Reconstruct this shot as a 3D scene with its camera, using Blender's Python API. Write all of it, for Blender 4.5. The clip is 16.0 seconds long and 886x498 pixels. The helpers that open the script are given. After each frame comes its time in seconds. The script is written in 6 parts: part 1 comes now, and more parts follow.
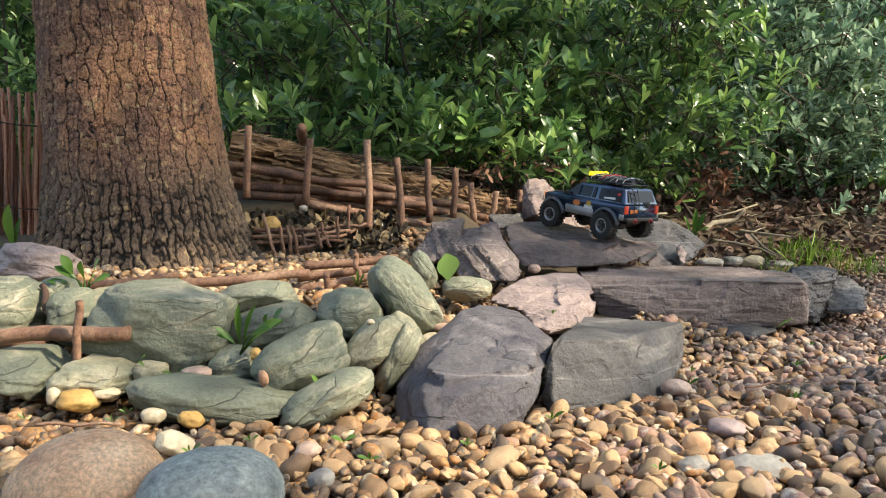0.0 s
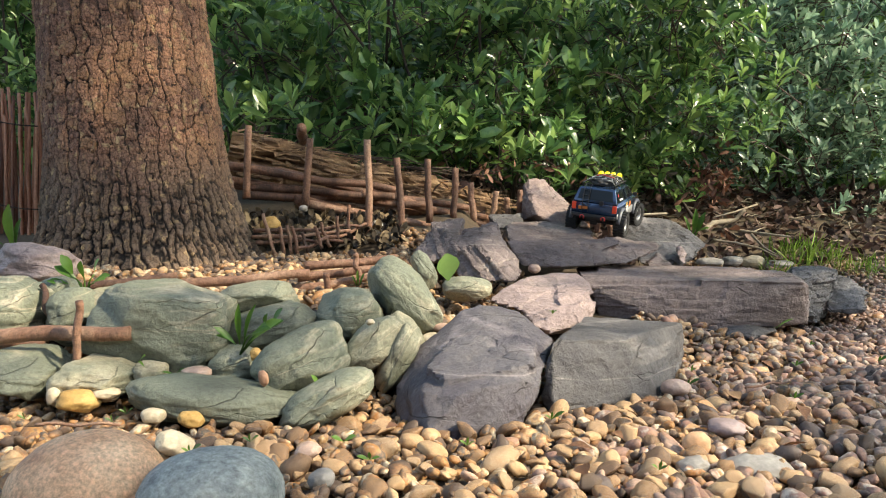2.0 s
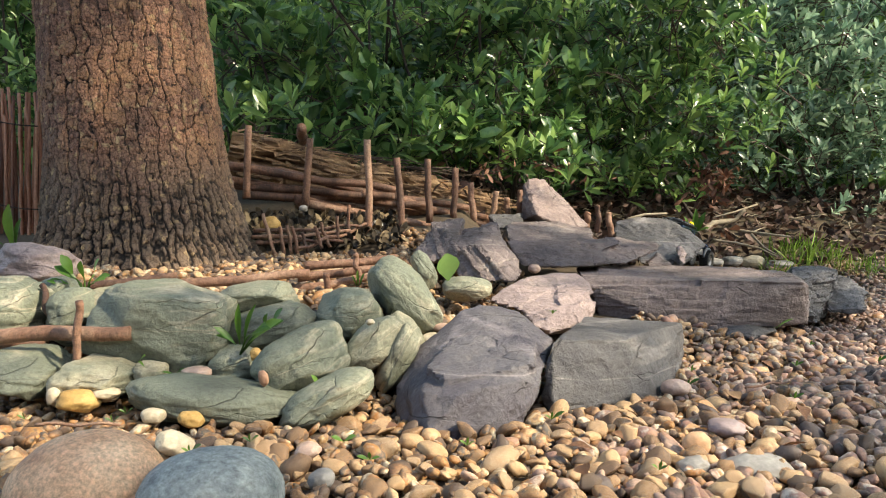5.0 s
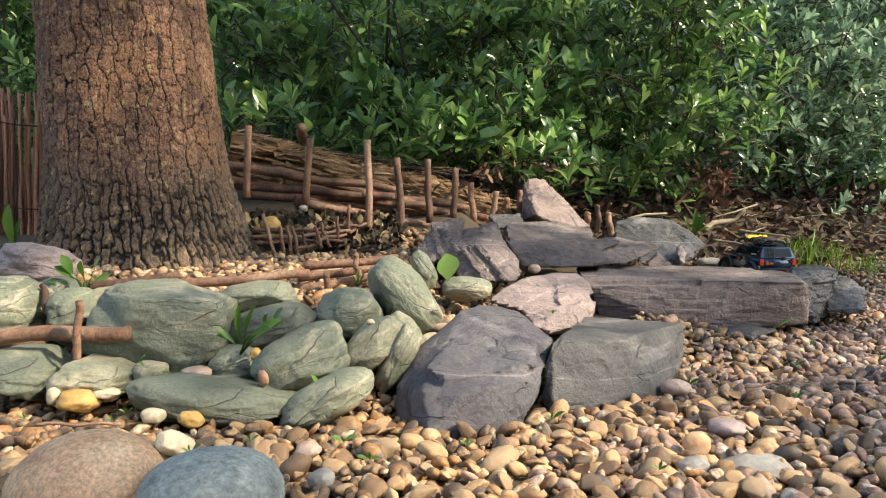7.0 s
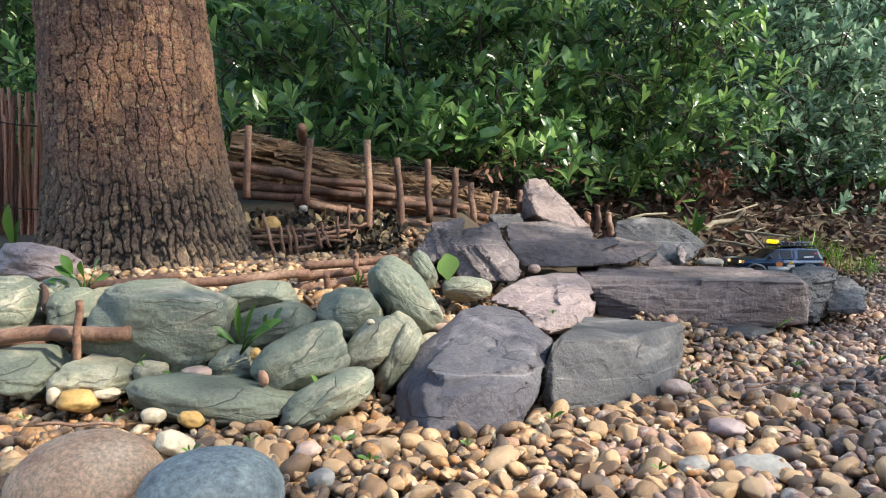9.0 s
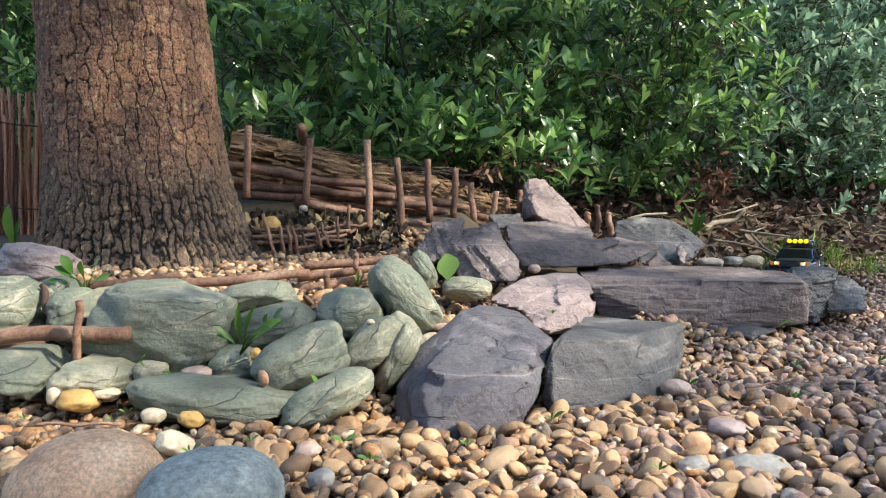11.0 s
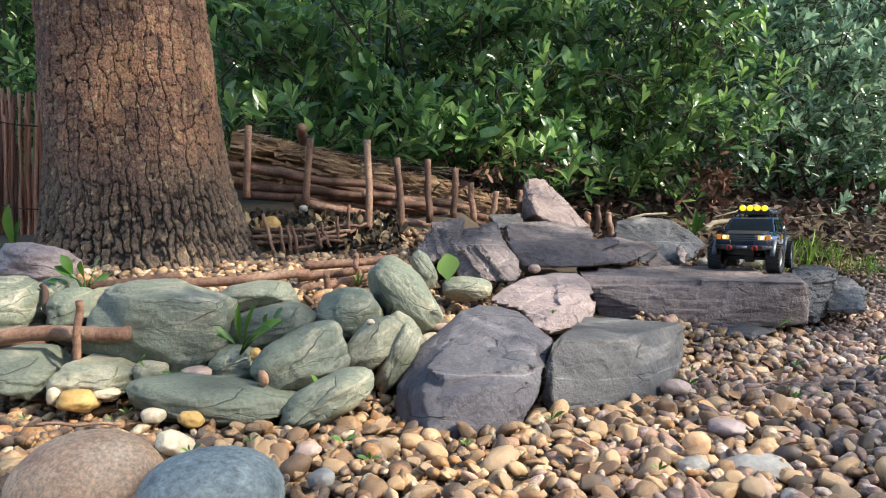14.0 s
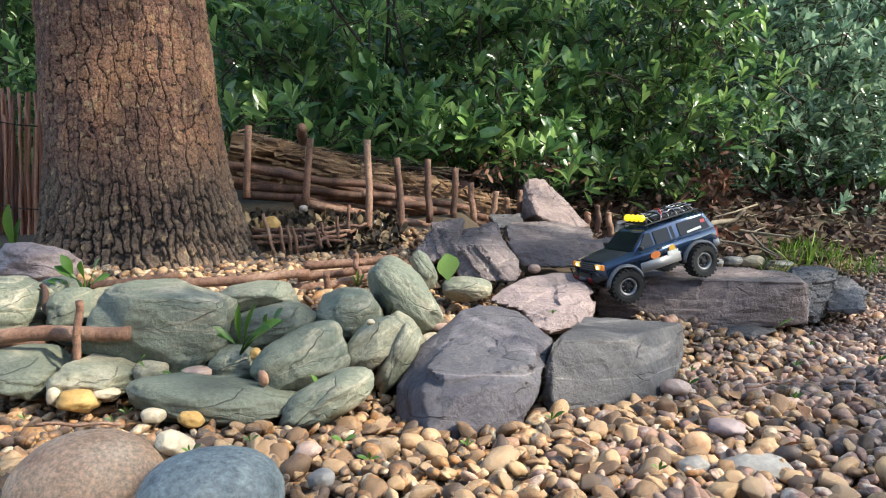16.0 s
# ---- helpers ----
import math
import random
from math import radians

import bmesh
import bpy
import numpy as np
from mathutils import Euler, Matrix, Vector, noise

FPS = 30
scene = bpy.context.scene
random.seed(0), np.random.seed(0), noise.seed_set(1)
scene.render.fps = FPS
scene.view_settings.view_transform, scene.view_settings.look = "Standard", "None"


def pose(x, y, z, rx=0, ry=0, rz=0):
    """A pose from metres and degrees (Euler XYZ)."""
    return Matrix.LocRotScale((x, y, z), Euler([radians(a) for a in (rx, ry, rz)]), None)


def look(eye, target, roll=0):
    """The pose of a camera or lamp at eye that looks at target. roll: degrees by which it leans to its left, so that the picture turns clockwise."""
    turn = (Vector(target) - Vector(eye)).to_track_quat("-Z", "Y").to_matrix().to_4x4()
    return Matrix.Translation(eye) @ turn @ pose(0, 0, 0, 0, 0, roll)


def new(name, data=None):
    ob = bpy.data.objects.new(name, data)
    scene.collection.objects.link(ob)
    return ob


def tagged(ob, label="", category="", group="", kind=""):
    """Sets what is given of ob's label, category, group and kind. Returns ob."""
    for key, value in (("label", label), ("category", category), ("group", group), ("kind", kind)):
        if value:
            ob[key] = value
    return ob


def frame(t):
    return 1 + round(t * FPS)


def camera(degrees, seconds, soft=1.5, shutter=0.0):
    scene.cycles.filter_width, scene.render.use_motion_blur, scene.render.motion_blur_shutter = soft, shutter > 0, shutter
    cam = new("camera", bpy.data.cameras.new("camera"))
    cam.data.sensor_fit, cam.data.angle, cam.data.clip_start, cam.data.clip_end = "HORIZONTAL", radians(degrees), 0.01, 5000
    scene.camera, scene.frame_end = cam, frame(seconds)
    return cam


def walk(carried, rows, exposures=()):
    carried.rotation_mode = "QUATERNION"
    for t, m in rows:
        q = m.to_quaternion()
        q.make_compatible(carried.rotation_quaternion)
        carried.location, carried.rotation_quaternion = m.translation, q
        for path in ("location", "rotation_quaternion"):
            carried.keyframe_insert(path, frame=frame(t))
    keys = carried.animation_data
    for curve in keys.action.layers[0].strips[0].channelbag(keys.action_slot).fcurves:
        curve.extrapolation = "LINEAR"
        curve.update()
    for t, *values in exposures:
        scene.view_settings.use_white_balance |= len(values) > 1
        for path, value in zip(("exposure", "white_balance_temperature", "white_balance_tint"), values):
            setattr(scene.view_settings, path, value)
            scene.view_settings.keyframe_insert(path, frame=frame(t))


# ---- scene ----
cam = camera(60, 16.0, soft=1.1)
EYE = pose(0, 0, 0.19, 90 - 2.572, 0, 0)
walk(cam, [(0.0, EYE), (16.0, EYE)], exposures=[(0.0, 1.6, 7650, 5), (7.4, 1.6, 7650, 5), (8.0, 1.6, 6600, 5), (16.0, 1.6, 6600, 5)])

# ---- light ----
SUN_EL, SUN_AZ = 42.0, 112.0   # elevation, azimuth clockwise from +y
world = bpy.data.worlds.new("sky")
scene.world = world
world.use_nodes = True
wn = world.node_tree
sky = wn.nodes.new("ShaderNodeTexSky")
sky.sky_type = "NISHITA"
sky.sun_disc = False
sky.sun_elevation = radians(SUN_EL)
sky.sun_rotation = radians(SUN_AZ)
wn.links.new(sky.outputs[0], wn.nodes["Background"].inputs[0])
wn.nodes["Background"].inputs[1].default_value = 0.15
sun = new("sun", bpy.data.lights.new("sun", "SUN"))
sun.data.energy = 2.5
sun.data.angle = radians(0.9)
sun.data.color = (1.0, 0.92, 0.8)
sa, se = radians(SUN_AZ), radians(SUN_EL)
TO_SUN = Vector((math.sin(sa) * math.cos(se), math.cos(sa) * math.cos(se), math.sin(se)))
sun.matrix_basis = look(TO_SUN * 8, (0, 0, 0))


# ---- materials ----
def mat(name, cols, scale=6.0, rough=0.7, bump=0.3, fine=70.0, metal=0.0, stretch=(1, 1, 1), vary=0.0, island=0.0,
        emit=None, spec=0.5, warp=0.0, grain=0.25, trans=0.0, veins=None, dist=0.004):
    m = bpy.data.materials.new(name)
    m.use_nodes = True
    nt = m.node_tree
    N, L = nt.nodes, nt.links
    b = N["Principled BSDF"]
    tc = N.new("ShaderNodeTexCoord")
    mp = N.new("ShaderNodeMapping")
    mp.inputs["Scale"].default_value = stretch
    L.new(tc.outputs["Object"], mp.inputs[0])
    oi = N.new("ShaderNodeObjectInfo")
    geo = N.new("ShaderNodeNewGeometry")
    n1 = N.new("ShaderNodeTexNoise")
    n1.noise_dimensions = "4D"
    n1.inputs["Scale"].default_value = scale
    n1.inputs["Detail"].default_value = 12
    n1.inputs["Roughness"].default_value = 0.62
    n1.inputs["Distortion"].default_value = warp
    w = N.new("ShaderNodeMath")
    w.operation = "MULTIPLY_ADD"
    L.new(oi.outputs["Random"], w.inputs[0])
    w.inputs[1].default_value = 30.0
    L.new(geo.outputs["Random Per Island"], w.inputs[2])
    L.new(w.outputs[0], n1.inputs["W"])
    L.new(mp.outputs[0], n1.inputs["Vector"])
    n2 = N.new("ShaderNodeTexNoise")
    n2.inputs["Scale"].default_value = fine
    n2.inputs["Detail"].default_value = 9
    n2.inputs["Roughness"].default_value = 0.7
    L.new(mp.outputs[0] if veins and stretch[2] > 2.5 else tc.outputs["Object"], n2.inputs["Vector"])
    r = N.new("ShaderNodeValToRGB")
    e = r.color_ramp.elements
    k = len(cols)
    while len(e) < k:
        e.new(0.5)
    for i, c in enumerate(cols):
        e[i].position = 0.28 + 0.44 * i / max(1, k - 1)
        e[i].color = (*c, 1)
    src = n1.outputs["Fac"]
    if vary or island:
        add = N.new("ShaderNodeMath")
        add.operation = "MULTIPLY_ADD"
        L.new(geo.outputs["Random Per Island"] if island else oi.outputs["Random"], add.inputs[0])
        add.inputs[1].default_value = island or vary
        sub = N.new("ShaderNodeMath")
        sub.operation = "SUBTRACT"
        L.new(src, sub.inputs[0])
        sub.inputs[1].default_value = (island or vary) * 0.5
        L.new(sub.outputs[0], add.inputs[2])
        src = add.outputs[0]
    L.new(src, r.inputs[0])
    if veins:
        col, vscale, width = veins
        n3 = N.new("ShaderNodeTexNoise")
        n3.inputs["Scale"].default_value = vscale
        n3.inputs["Detail"].default_value = 3
        n3.inputs["Distortion"].default_value = 0.6
        mv = N.new("ShaderNodeMapping")
        mv.inputs["Scale"].default_value = (0.55, 0.55, 5.0)
        mv.inputs["Rotation"].default_value = (0.12, 0.08, 0)
        L.new(tc.outputs["Object"], mv.inputs[0])
        L.new(mv.outputs[0], n3.inputs["Vector"])
        v1 = N.new("ShaderNodeMath")
        v1.operation = "SUBTRACT"
        v1.inputs[1].default_value = 0.5
        L.new(n3.outputs["Fac"], v1.inputs[0])
        v2 = N.new("ShaderNodeMath")
        v2.operation = "ABSOLUTE"
        L.new(v1.outputs[0], v2.inputs[0])
        v3 = N.new("ShaderNodeMapRange")
        v3.inputs["From Max"].default_value = width
        v3.inputs["To Min"].default_value, v3.inputs["To Max"].default_value = 0.75, 0.0
        L.new(v2.outputs[0], v3.inputs["Value"])
        v4 = N.new("ShaderNodeMath")
        v4.operation = "MULTIPLY"
        L.new(v3.outputs[0], v4.inputs[0])
        v5 = N.new("ShaderNodeMapRange")
        v5.inputs["From Min"].default_value, v5.inputs["From Max"].default_value = 0.42, 0.62
        L.new(n1.outputs["Fac"], v5.inputs["Value"])
        L.new(v5.outputs[0], v4.inputs[1])
        vm = N.new("ShaderNodeMix")
        vm.data_type = "RGBA"
        L.new(v4.outputs[0], vm.inputs["Factor"])
        L.new(r.outputs[0], vm.inputs[6])
        vm.inputs[7].default_value = (*col, 1)
        tint = vm.outputs[2]
    else:
        tint = r.outputs[0]
    hs = N.new("ShaderNodeHueSaturation")
    mr = N.new("ShaderNodeMapRange")
    mr.inputs["From Min"].default_value, mr.inputs["From Max"].default_value = 0.3, 0.7
    mr.inputs["To Min"].default_value, mr.inputs["To Max"].default_value = 1 - grain, 1 + grain
    L.new(n2.outputs["Fac"], mr.inputs["Value"])
    L.new(mr.outputs[0], hs.inputs["Value"])
    L.new(tint, hs.inputs["Color"])
    L.new(hs.outputs[0], b.inputs["Base Color"])
    b.inputs["Roughness"].default_value = rough
    b.inputs["Metallic"].default_value = metal
    b.inputs["Specular IOR Level"].default_value = spec
    if emit:
        b.inputs["Emission Color"].default_value = (*emit[0], 1)
        b.inputs["Emission Strength"].default_value = emit[1]
    if bump:
        bp = N.new("ShaderNodeBump")
        bp.inputs["Strength"].default_value = bump
        bp.inputs["Distance"].default_value = dist
        ad = N.new("ShaderNodeMath")
        ad.operation = "MULTIPLY_ADD"
        L.new(n1.outputs["Fac"], ad.inputs[0])
        ad.inputs[1].default_value = 1.5
        L.new(n2.outputs["Fac"], ad.inputs[2])
        L.new(ad.outputs[0], bp.inputs["Height"])
        L.new(bp.outputs[0], b.inputs["Normal"])
    if trans:
        tr = N.new("ShaderNodeBsdfTranslucent")
        L.new(hs.outputs[0], tr.inputs["Color"])
        mx = N.new("ShaderNodeMixShader")
        mx.inputs[0].default_value = trans
        L.new(b.outputs[0], mx.inputs[1])
        L.new(tr.outputs[0], mx.inputs[2])
        L.new(mx.outputs[0], N["Material Output"].inputs[0])
    return m


M_SOIL = mat("soil", [(0.03, 0.02, 0.012), (0.07, 0.05, 0.032), (0.12, 0.085, 0.05)], 5, 0.95, 0.8, 50)
M_GREEN = mat("green_stone", [(0.09, 0.098, 0.076), (0.15, 0.165, 0.125), (0.195, 0.21, 0.155), (0.27, 0.26, 0.185), (0.4, 0.35, 0.25)], 6, 0.6, 0.6, 230, warp=0.9, vary=0.26, stretch=(0.8, 1, 1.9), grain=0.36, dist=0.006, veins=((0.5, 0.44, 0.33), 9, 0.03))
SLATE_ARGS = dict(scale=7, rough=0.6, bump=0.7, fine=210, warp=0.8, stretch=(1, 1, 1.7), grain=0.34, dist=0.006)
M_SLATE = mat("slate", [(0.038, 0.037, 0.039), (0.075, 0.071, 0.074), (0.112, 0.105, 0.107), (0.183, 0.166, 0.163)], veins=((0.36, 0.33, 0.31), 3.5, 0.022), **SLATE_ARGS)
M_SLATE_P = mat("slate_purple", [(0.054, 0.047, 0.059), (0.090, 0.080, 0.096), (0.122, 0.112, 0.123), (0.179, 0.164, 0.167)], veins=((0.32, 0.28, 0.29), 3.5, 0.02), **SLATE_ARGS)
M_SLATE_B = mat("slate_brown", [(0.058, 0.044, 0.042), (0.134, 0.103, 0.099), (0.200, 0.155, 0.148), (0.303, 0.241, 0.217)], veins=((0.4, 0.33, 0.29), 4, 0.022), **SLATE_ARGS)
M_SLATE_R = mat("slate_rose", [(0.083, 0.059, 0.055), (0.191, 0.139, 0.129), (0.285, 0.209, 0.192), (0.432, 0.325, 0.282)], veins=((0.4, 0.33, 0.29), 4, 0.022), **SLATE_ARGS)
M_SLATE_K = mat("slate_pink", [(0.149, 0.117, 0.118), (0.282, 0.213, 0.207), (0.398, 0.302, 0.280), (0.513, 0.411, 0.373)], veins=((0.1, 0.09, 0.09), 4, 0.02), **SLATE_ARGS)
M_BARK = mat("bark", [(0.07, 0.04, 0.025), (0.2, 0.12, 0.07), (0.36, 0.22, 0.12)], 9, 0.9, 0.6, 120, stretch=(1, 1, 0.6))
M_ROD = mat("rod_wood", [(0.063, 0.030, 0.019), (0.153, 0.073, 0.044), (0.230, 0.118, 0.074), (0.320, 0.194, 0.130)], 30, 0.6, 0.7, 200, vary=0.3, stretch=(1, 1, 0.4), grain=0.5)
M_LOG = mat("rotten_wood", [(0.028, 0.017, 0.011), (0.154, 0.090, 0.050), (0.364, 0.224, 0.123), (0.616, 0.424, 0.234)], 30, 0.9, 0.9, 150, stretch=(0.15, 1, 1))
PEB = [(0.107, 0.071, 0.05), (0.216, 0.107, 0.05), (0.324, 0.189, 0.091), (0.071, 0.066, 0.06), (0.225, 0.132, 0.077), (0.377, 0.206, 0.083), (0.314, 0.135, 0.041), (0.27, 0.178, 0.111), (0.57, 0.478, 0.344), (0.422, 0.256, 0.122), (0.18, 0.117, 0.077), (0.342, 0.171, 0.077), (0.484, 0.314, 0.172)]
M_PEB = mat("pebbles", PEB, 30, 0.55, 0.35, 260, island=0.66, grain=0.35)
PINKS = [(0.103, 0.074, 0.065), (0.214, 0.13, 0.101), (0.304, 0.165, 0.121), (0.17, 0.115, 0.098), (0.349, 0.211, 0.15), (0.524, 0.45, 0.37), (0.269, 0.14, 0.108), (0.385, 0.217, 0.137), (0.197, 0.14, 0.121), (0.447, 0.294, 0.215)]
M_PEBR = mat("pinkish_pebbles", PINKS, 30, 0.55, 0.35, 260, island=0.66, grain=0.35)
M_PEBO = mat("pebble_single", PEB, 30, 0.55, 0.35, 260, vary=0.66, grain=0.35)
M_LEAF = mat("leaf", [(0.047, 0.109, 0.039), (0.123, 0.241, 0.081), (0.291, 0.437, 0.138)], 6, 0.25, 0.1, 60, island=0.7, trans=0.48, grain=0.12, spec=0.8)
# Paler copy of the leaf colours: veiling haze on the right painted in.
M_LEAF_HAZE = mat("hazed_leaf", [(0.108, 0.201, 0.137), (0.216, 0.329, 0.227), (0.360, 0.500, 0.345)], 6, 0.26, 0.1, 60, island=0.7, trans=0.5, grain=0.12, spec=0.8)
M_DEAD = mat("dead_leaf", [(0.022, 0.013, 0.011), (0.062, 0.032, 0.024), (0.108, 0.058, 0.044), (0.173, 0.113, 0.092)], 12, 0.8, 0.3, 80, island=0.8, trans=0.15)
M_TWIG = mat("twig", [(0.025, 0.018, 0.013), (0.08, 0.055, 0.04)], 20, 0.85, 0.3, 90, island=0.5)


def cracked(m, scale, stretch, width, dark, depth=0.003):
    """Adds broken hairline cracks, dark and sunken, to a stone material."""
    nt = m.node_tree
    N, L = nt.nodes, nt.links
    b = N["Principled BSDF"]
    col = b.inputs["Base Color"].links[0].from_socket
    nrm = b.inputs["Normal"].links[0].from_socket
    tc = N.new("ShaderNodeTexCoord")
    mp = N.new("ShaderNodeMapping")
    mp.inputs["Scale"].default_value = stretch
    mp.inputs["Rotation"].default_value = (0.15, 0.2, 0.3)
    wz = N.new("ShaderNodeTexNoise")
    wz.inputs["Scale"].default_value = 16
    wz.inputs["Detail"].default_value = 5
    L.new(tc.outputs["Object"], wz.inputs["Vector"])
    wv = N.new("ShaderNodeVectorMath")
    wv.operation = "MULTIPLY_ADD"
    L.new(wz.outputs["Color"], wv.inputs[0])
    wv.inputs[1].default_value = (0.045, 0.045, 0.03)
    L.new(tc.outputs["Object"], wv.inputs[2])
    L.new(wv.outputs[0], mp.inputs[0])
    vo = N.new("ShaderNodeTexVoronoi")
    vo.feature = "DISTANCE_TO_EDGE"
    vo.inputs["Scale"].default_value = scale
    L.new(mp.outputs[0], vo.inputs["Vector"])
    line = N.new("ShaderNodeMapRange")
    line.inputs["From Max"].default_value = width
    line.inputs["To Min"].default_value, line.inputs["To Max"].default_value = 1.0, 0.0
    L.new(vo.outputs["Distance"], line.inputs["Value"])
    some = N.new("ShaderNodeMapRange")
    some.inputs["From Min"].default_value, some.inputs["From Max"].default_value = 0.5, 0.62
    L.new(wz.outputs["Fac"], some.inputs["Value"])
    both = N.new("ShaderNodeMath")
    both.operation = "MULTIPLY"
    L.new(line.outputs[0], both.inputs[0])
    L.new(some.outputs[0], both.inputs[1])
    ink = N.new("ShaderNodeMath")
    ink.operation = "MULTIPLY"
    ink.inputs[1].default_value = 0.6
    L.new(both.outputs[0], ink.inputs[0])
    mx = N.new("ShaderNodeMix")
    mx.data_type = "RGBA"
    L.new(ink.outputs[0], mx.inputs["Factor"])
    L.new(col, mx.inputs[6])
    mx.inputs[7].default_value = (*dark, 1)
    L.new(mx.outputs[2], b.inputs["Base Color"])
    bp = N.new("ShaderNodeBump")
    bp.invert = True
    bp.inputs["Strength"].default_value = 1.0
    bp.inputs["Distance"].default_value = depth
    L.new(both.outputs[0], bp.inputs["Height"])
    L.new(nrm, bp.inputs["Normal"])
    L.new(bp.outputs[0], b.inputs["Normal"])


for m_ in (M_SLATE, M_SLATE_P, M_SLATE_B, M_SLATE_R, M_SLATE_K):
    cracked(m_, 8, (0.8, 1.0, 3.2), 0.014, (0.03, 0.027, 0.029), 0.002)
cracked(M_GREEN, 12, (0.5, 1.0, 3.4), 0.011, (0.06, 0.062, 0.048), 0.0015)


# ---- builders ----
def shade(me, smooth=True):
    me.polygons.foreach_set("use_smooth", [smooth] * len(me.polygons))
    return me


def mesh_of(name, bm, material, smooth=True):
    me = bpy.data.meshes.new(name)
    bm.to_mesh(me)
    bm.free()
    shade(me, smooth)
    if material:
        me.materials.append(material)
    return me


def part(name, bm, material, parent, label="", smooth=True):
    ob = new(name, mesh_of(name, bm, material, smooth))
    ob.parent = parent
    return tagged(ob, label)


def from_arrays(name, verts, faces, material, smooth=True):
    me = bpy.data.meshes.new(name)
    verts = np.asarray(verts, dtype=np.float32)
    faces = np.asarray(faces, dtype=np.int32)
    k = faces.shape[1]
    me.vertices.add(len(verts))
    me.vertices.foreach_set("co", verts.ravel())
    me.loops.add(faces.size)
    me.loops.foreach_set("vertex_index", faces.ravel())
    me.polygons.add(len(faces))
    me.polygons.foreach_set("loop_start", np.arange(0, faces.size, k, dtype=np.int32))
    me.update(calc_edges=True)
    me.validate()
    shade(me, smooth)
    me.materials.append(material)
    return me


def sm(a, b, x):
    t = np.clip((x - a) / (b - a), 0, 1)
    return t * t * (3 - 2 * t)


# ---- ground ----
def height(x, y):
    """Top of the loose surface: gravel floor, raised terrace, banks at the back."""
    left = np.interp(y, [0, 0.86, 0.96, 1.15, 1.36, 1.43, 1.5, 1.62, 1.8, 2.2, 3, 6], [0, 0, 0.08, 0.108, 0.124, 0.13, 0.15, 0.19, 0.245, 0.3, 0.33, 0.35])
    left = left + 0.018 * sm(-0.45, -0.65, x) * sm(1.0, 1.15, y)
    mid = np.interp(y, [0, 1.0, 1.25, 1.6, 1.9, 2.1, 2.3, 2.6, 3, 6], [0, 0, 0.05, 0.085, 0.1, 0.13, 0.18, 0.235, 0.3, 0.35])
    right = np.interp(y, [0, 2.05, 2.3, 2.6, 3.0, 6], [0, 0, 0.09, 0.2, 0.28, 0.35])
    w1 = sm(-0.09, 0.06, x - 0.12 * sm(1.2, 1.6, y))
    w2 = sm(0.3, 0.62, x)
    return (left * (1 - w1) + mid * w1) * (1 - w2) + right * w2


def build_ground():
    xs = np.concatenate([[-60, -25, -10, -5], np.arange(-2.6, 3.4, 0.03), [5, 10, 25, 60]])
    ys = np.concatenate([[-40, -12, -4, -1.5], np.arange(-0.5, 4.0, 0.03), [5, 7, 12, 30, 70]])
    X, Y = np.meshgrid(xs, ys)
    Z = height(X, Y)
    for i in range(X.shape[0]):
        for j in range(X.shape[1]):
            Z[i, j] += 0.008 * noise.noise((X[i, j] * 9, Y[i, j] * 9, 0)) - 0.018
    n, m = X.shape
    idx = np.arange(n * m).reshape(n, m)
    f = np.stack([idx[:-1, :-1], idx[:-1, 1:], idx[1:, 1:], idx[1:, :-1]], -1).reshape(-1, 4)
    ob = new("ground", from_arrays("ground", np.stack([X, Y, Z], -1).reshape(-1, 3), f, M_SOIL))
    tagged(ob, "dark bare garden soil under gravel and leaf litter", "ground", kind="structure")
    return ob


GROUND = build_ground()


# ---- rocks ----
def remeshed(bm, voxel):
    me = bpy.data.meshes.new("tmp")
    bm.to_mesh(me)
    bm.free()
    ob = new("tmp", me)
    md = ob.modifiers.new("r", "REMESH")
    md.mode = "VOXEL"
    md.voxel_size = voxel
    dg = bpy.context.evaluated_depsgraph_get()
    out = bpy.data.meshes.new_from_object(ob.evaluated_get(dg))
    bpy.data.objects.remove(ob)
    return out


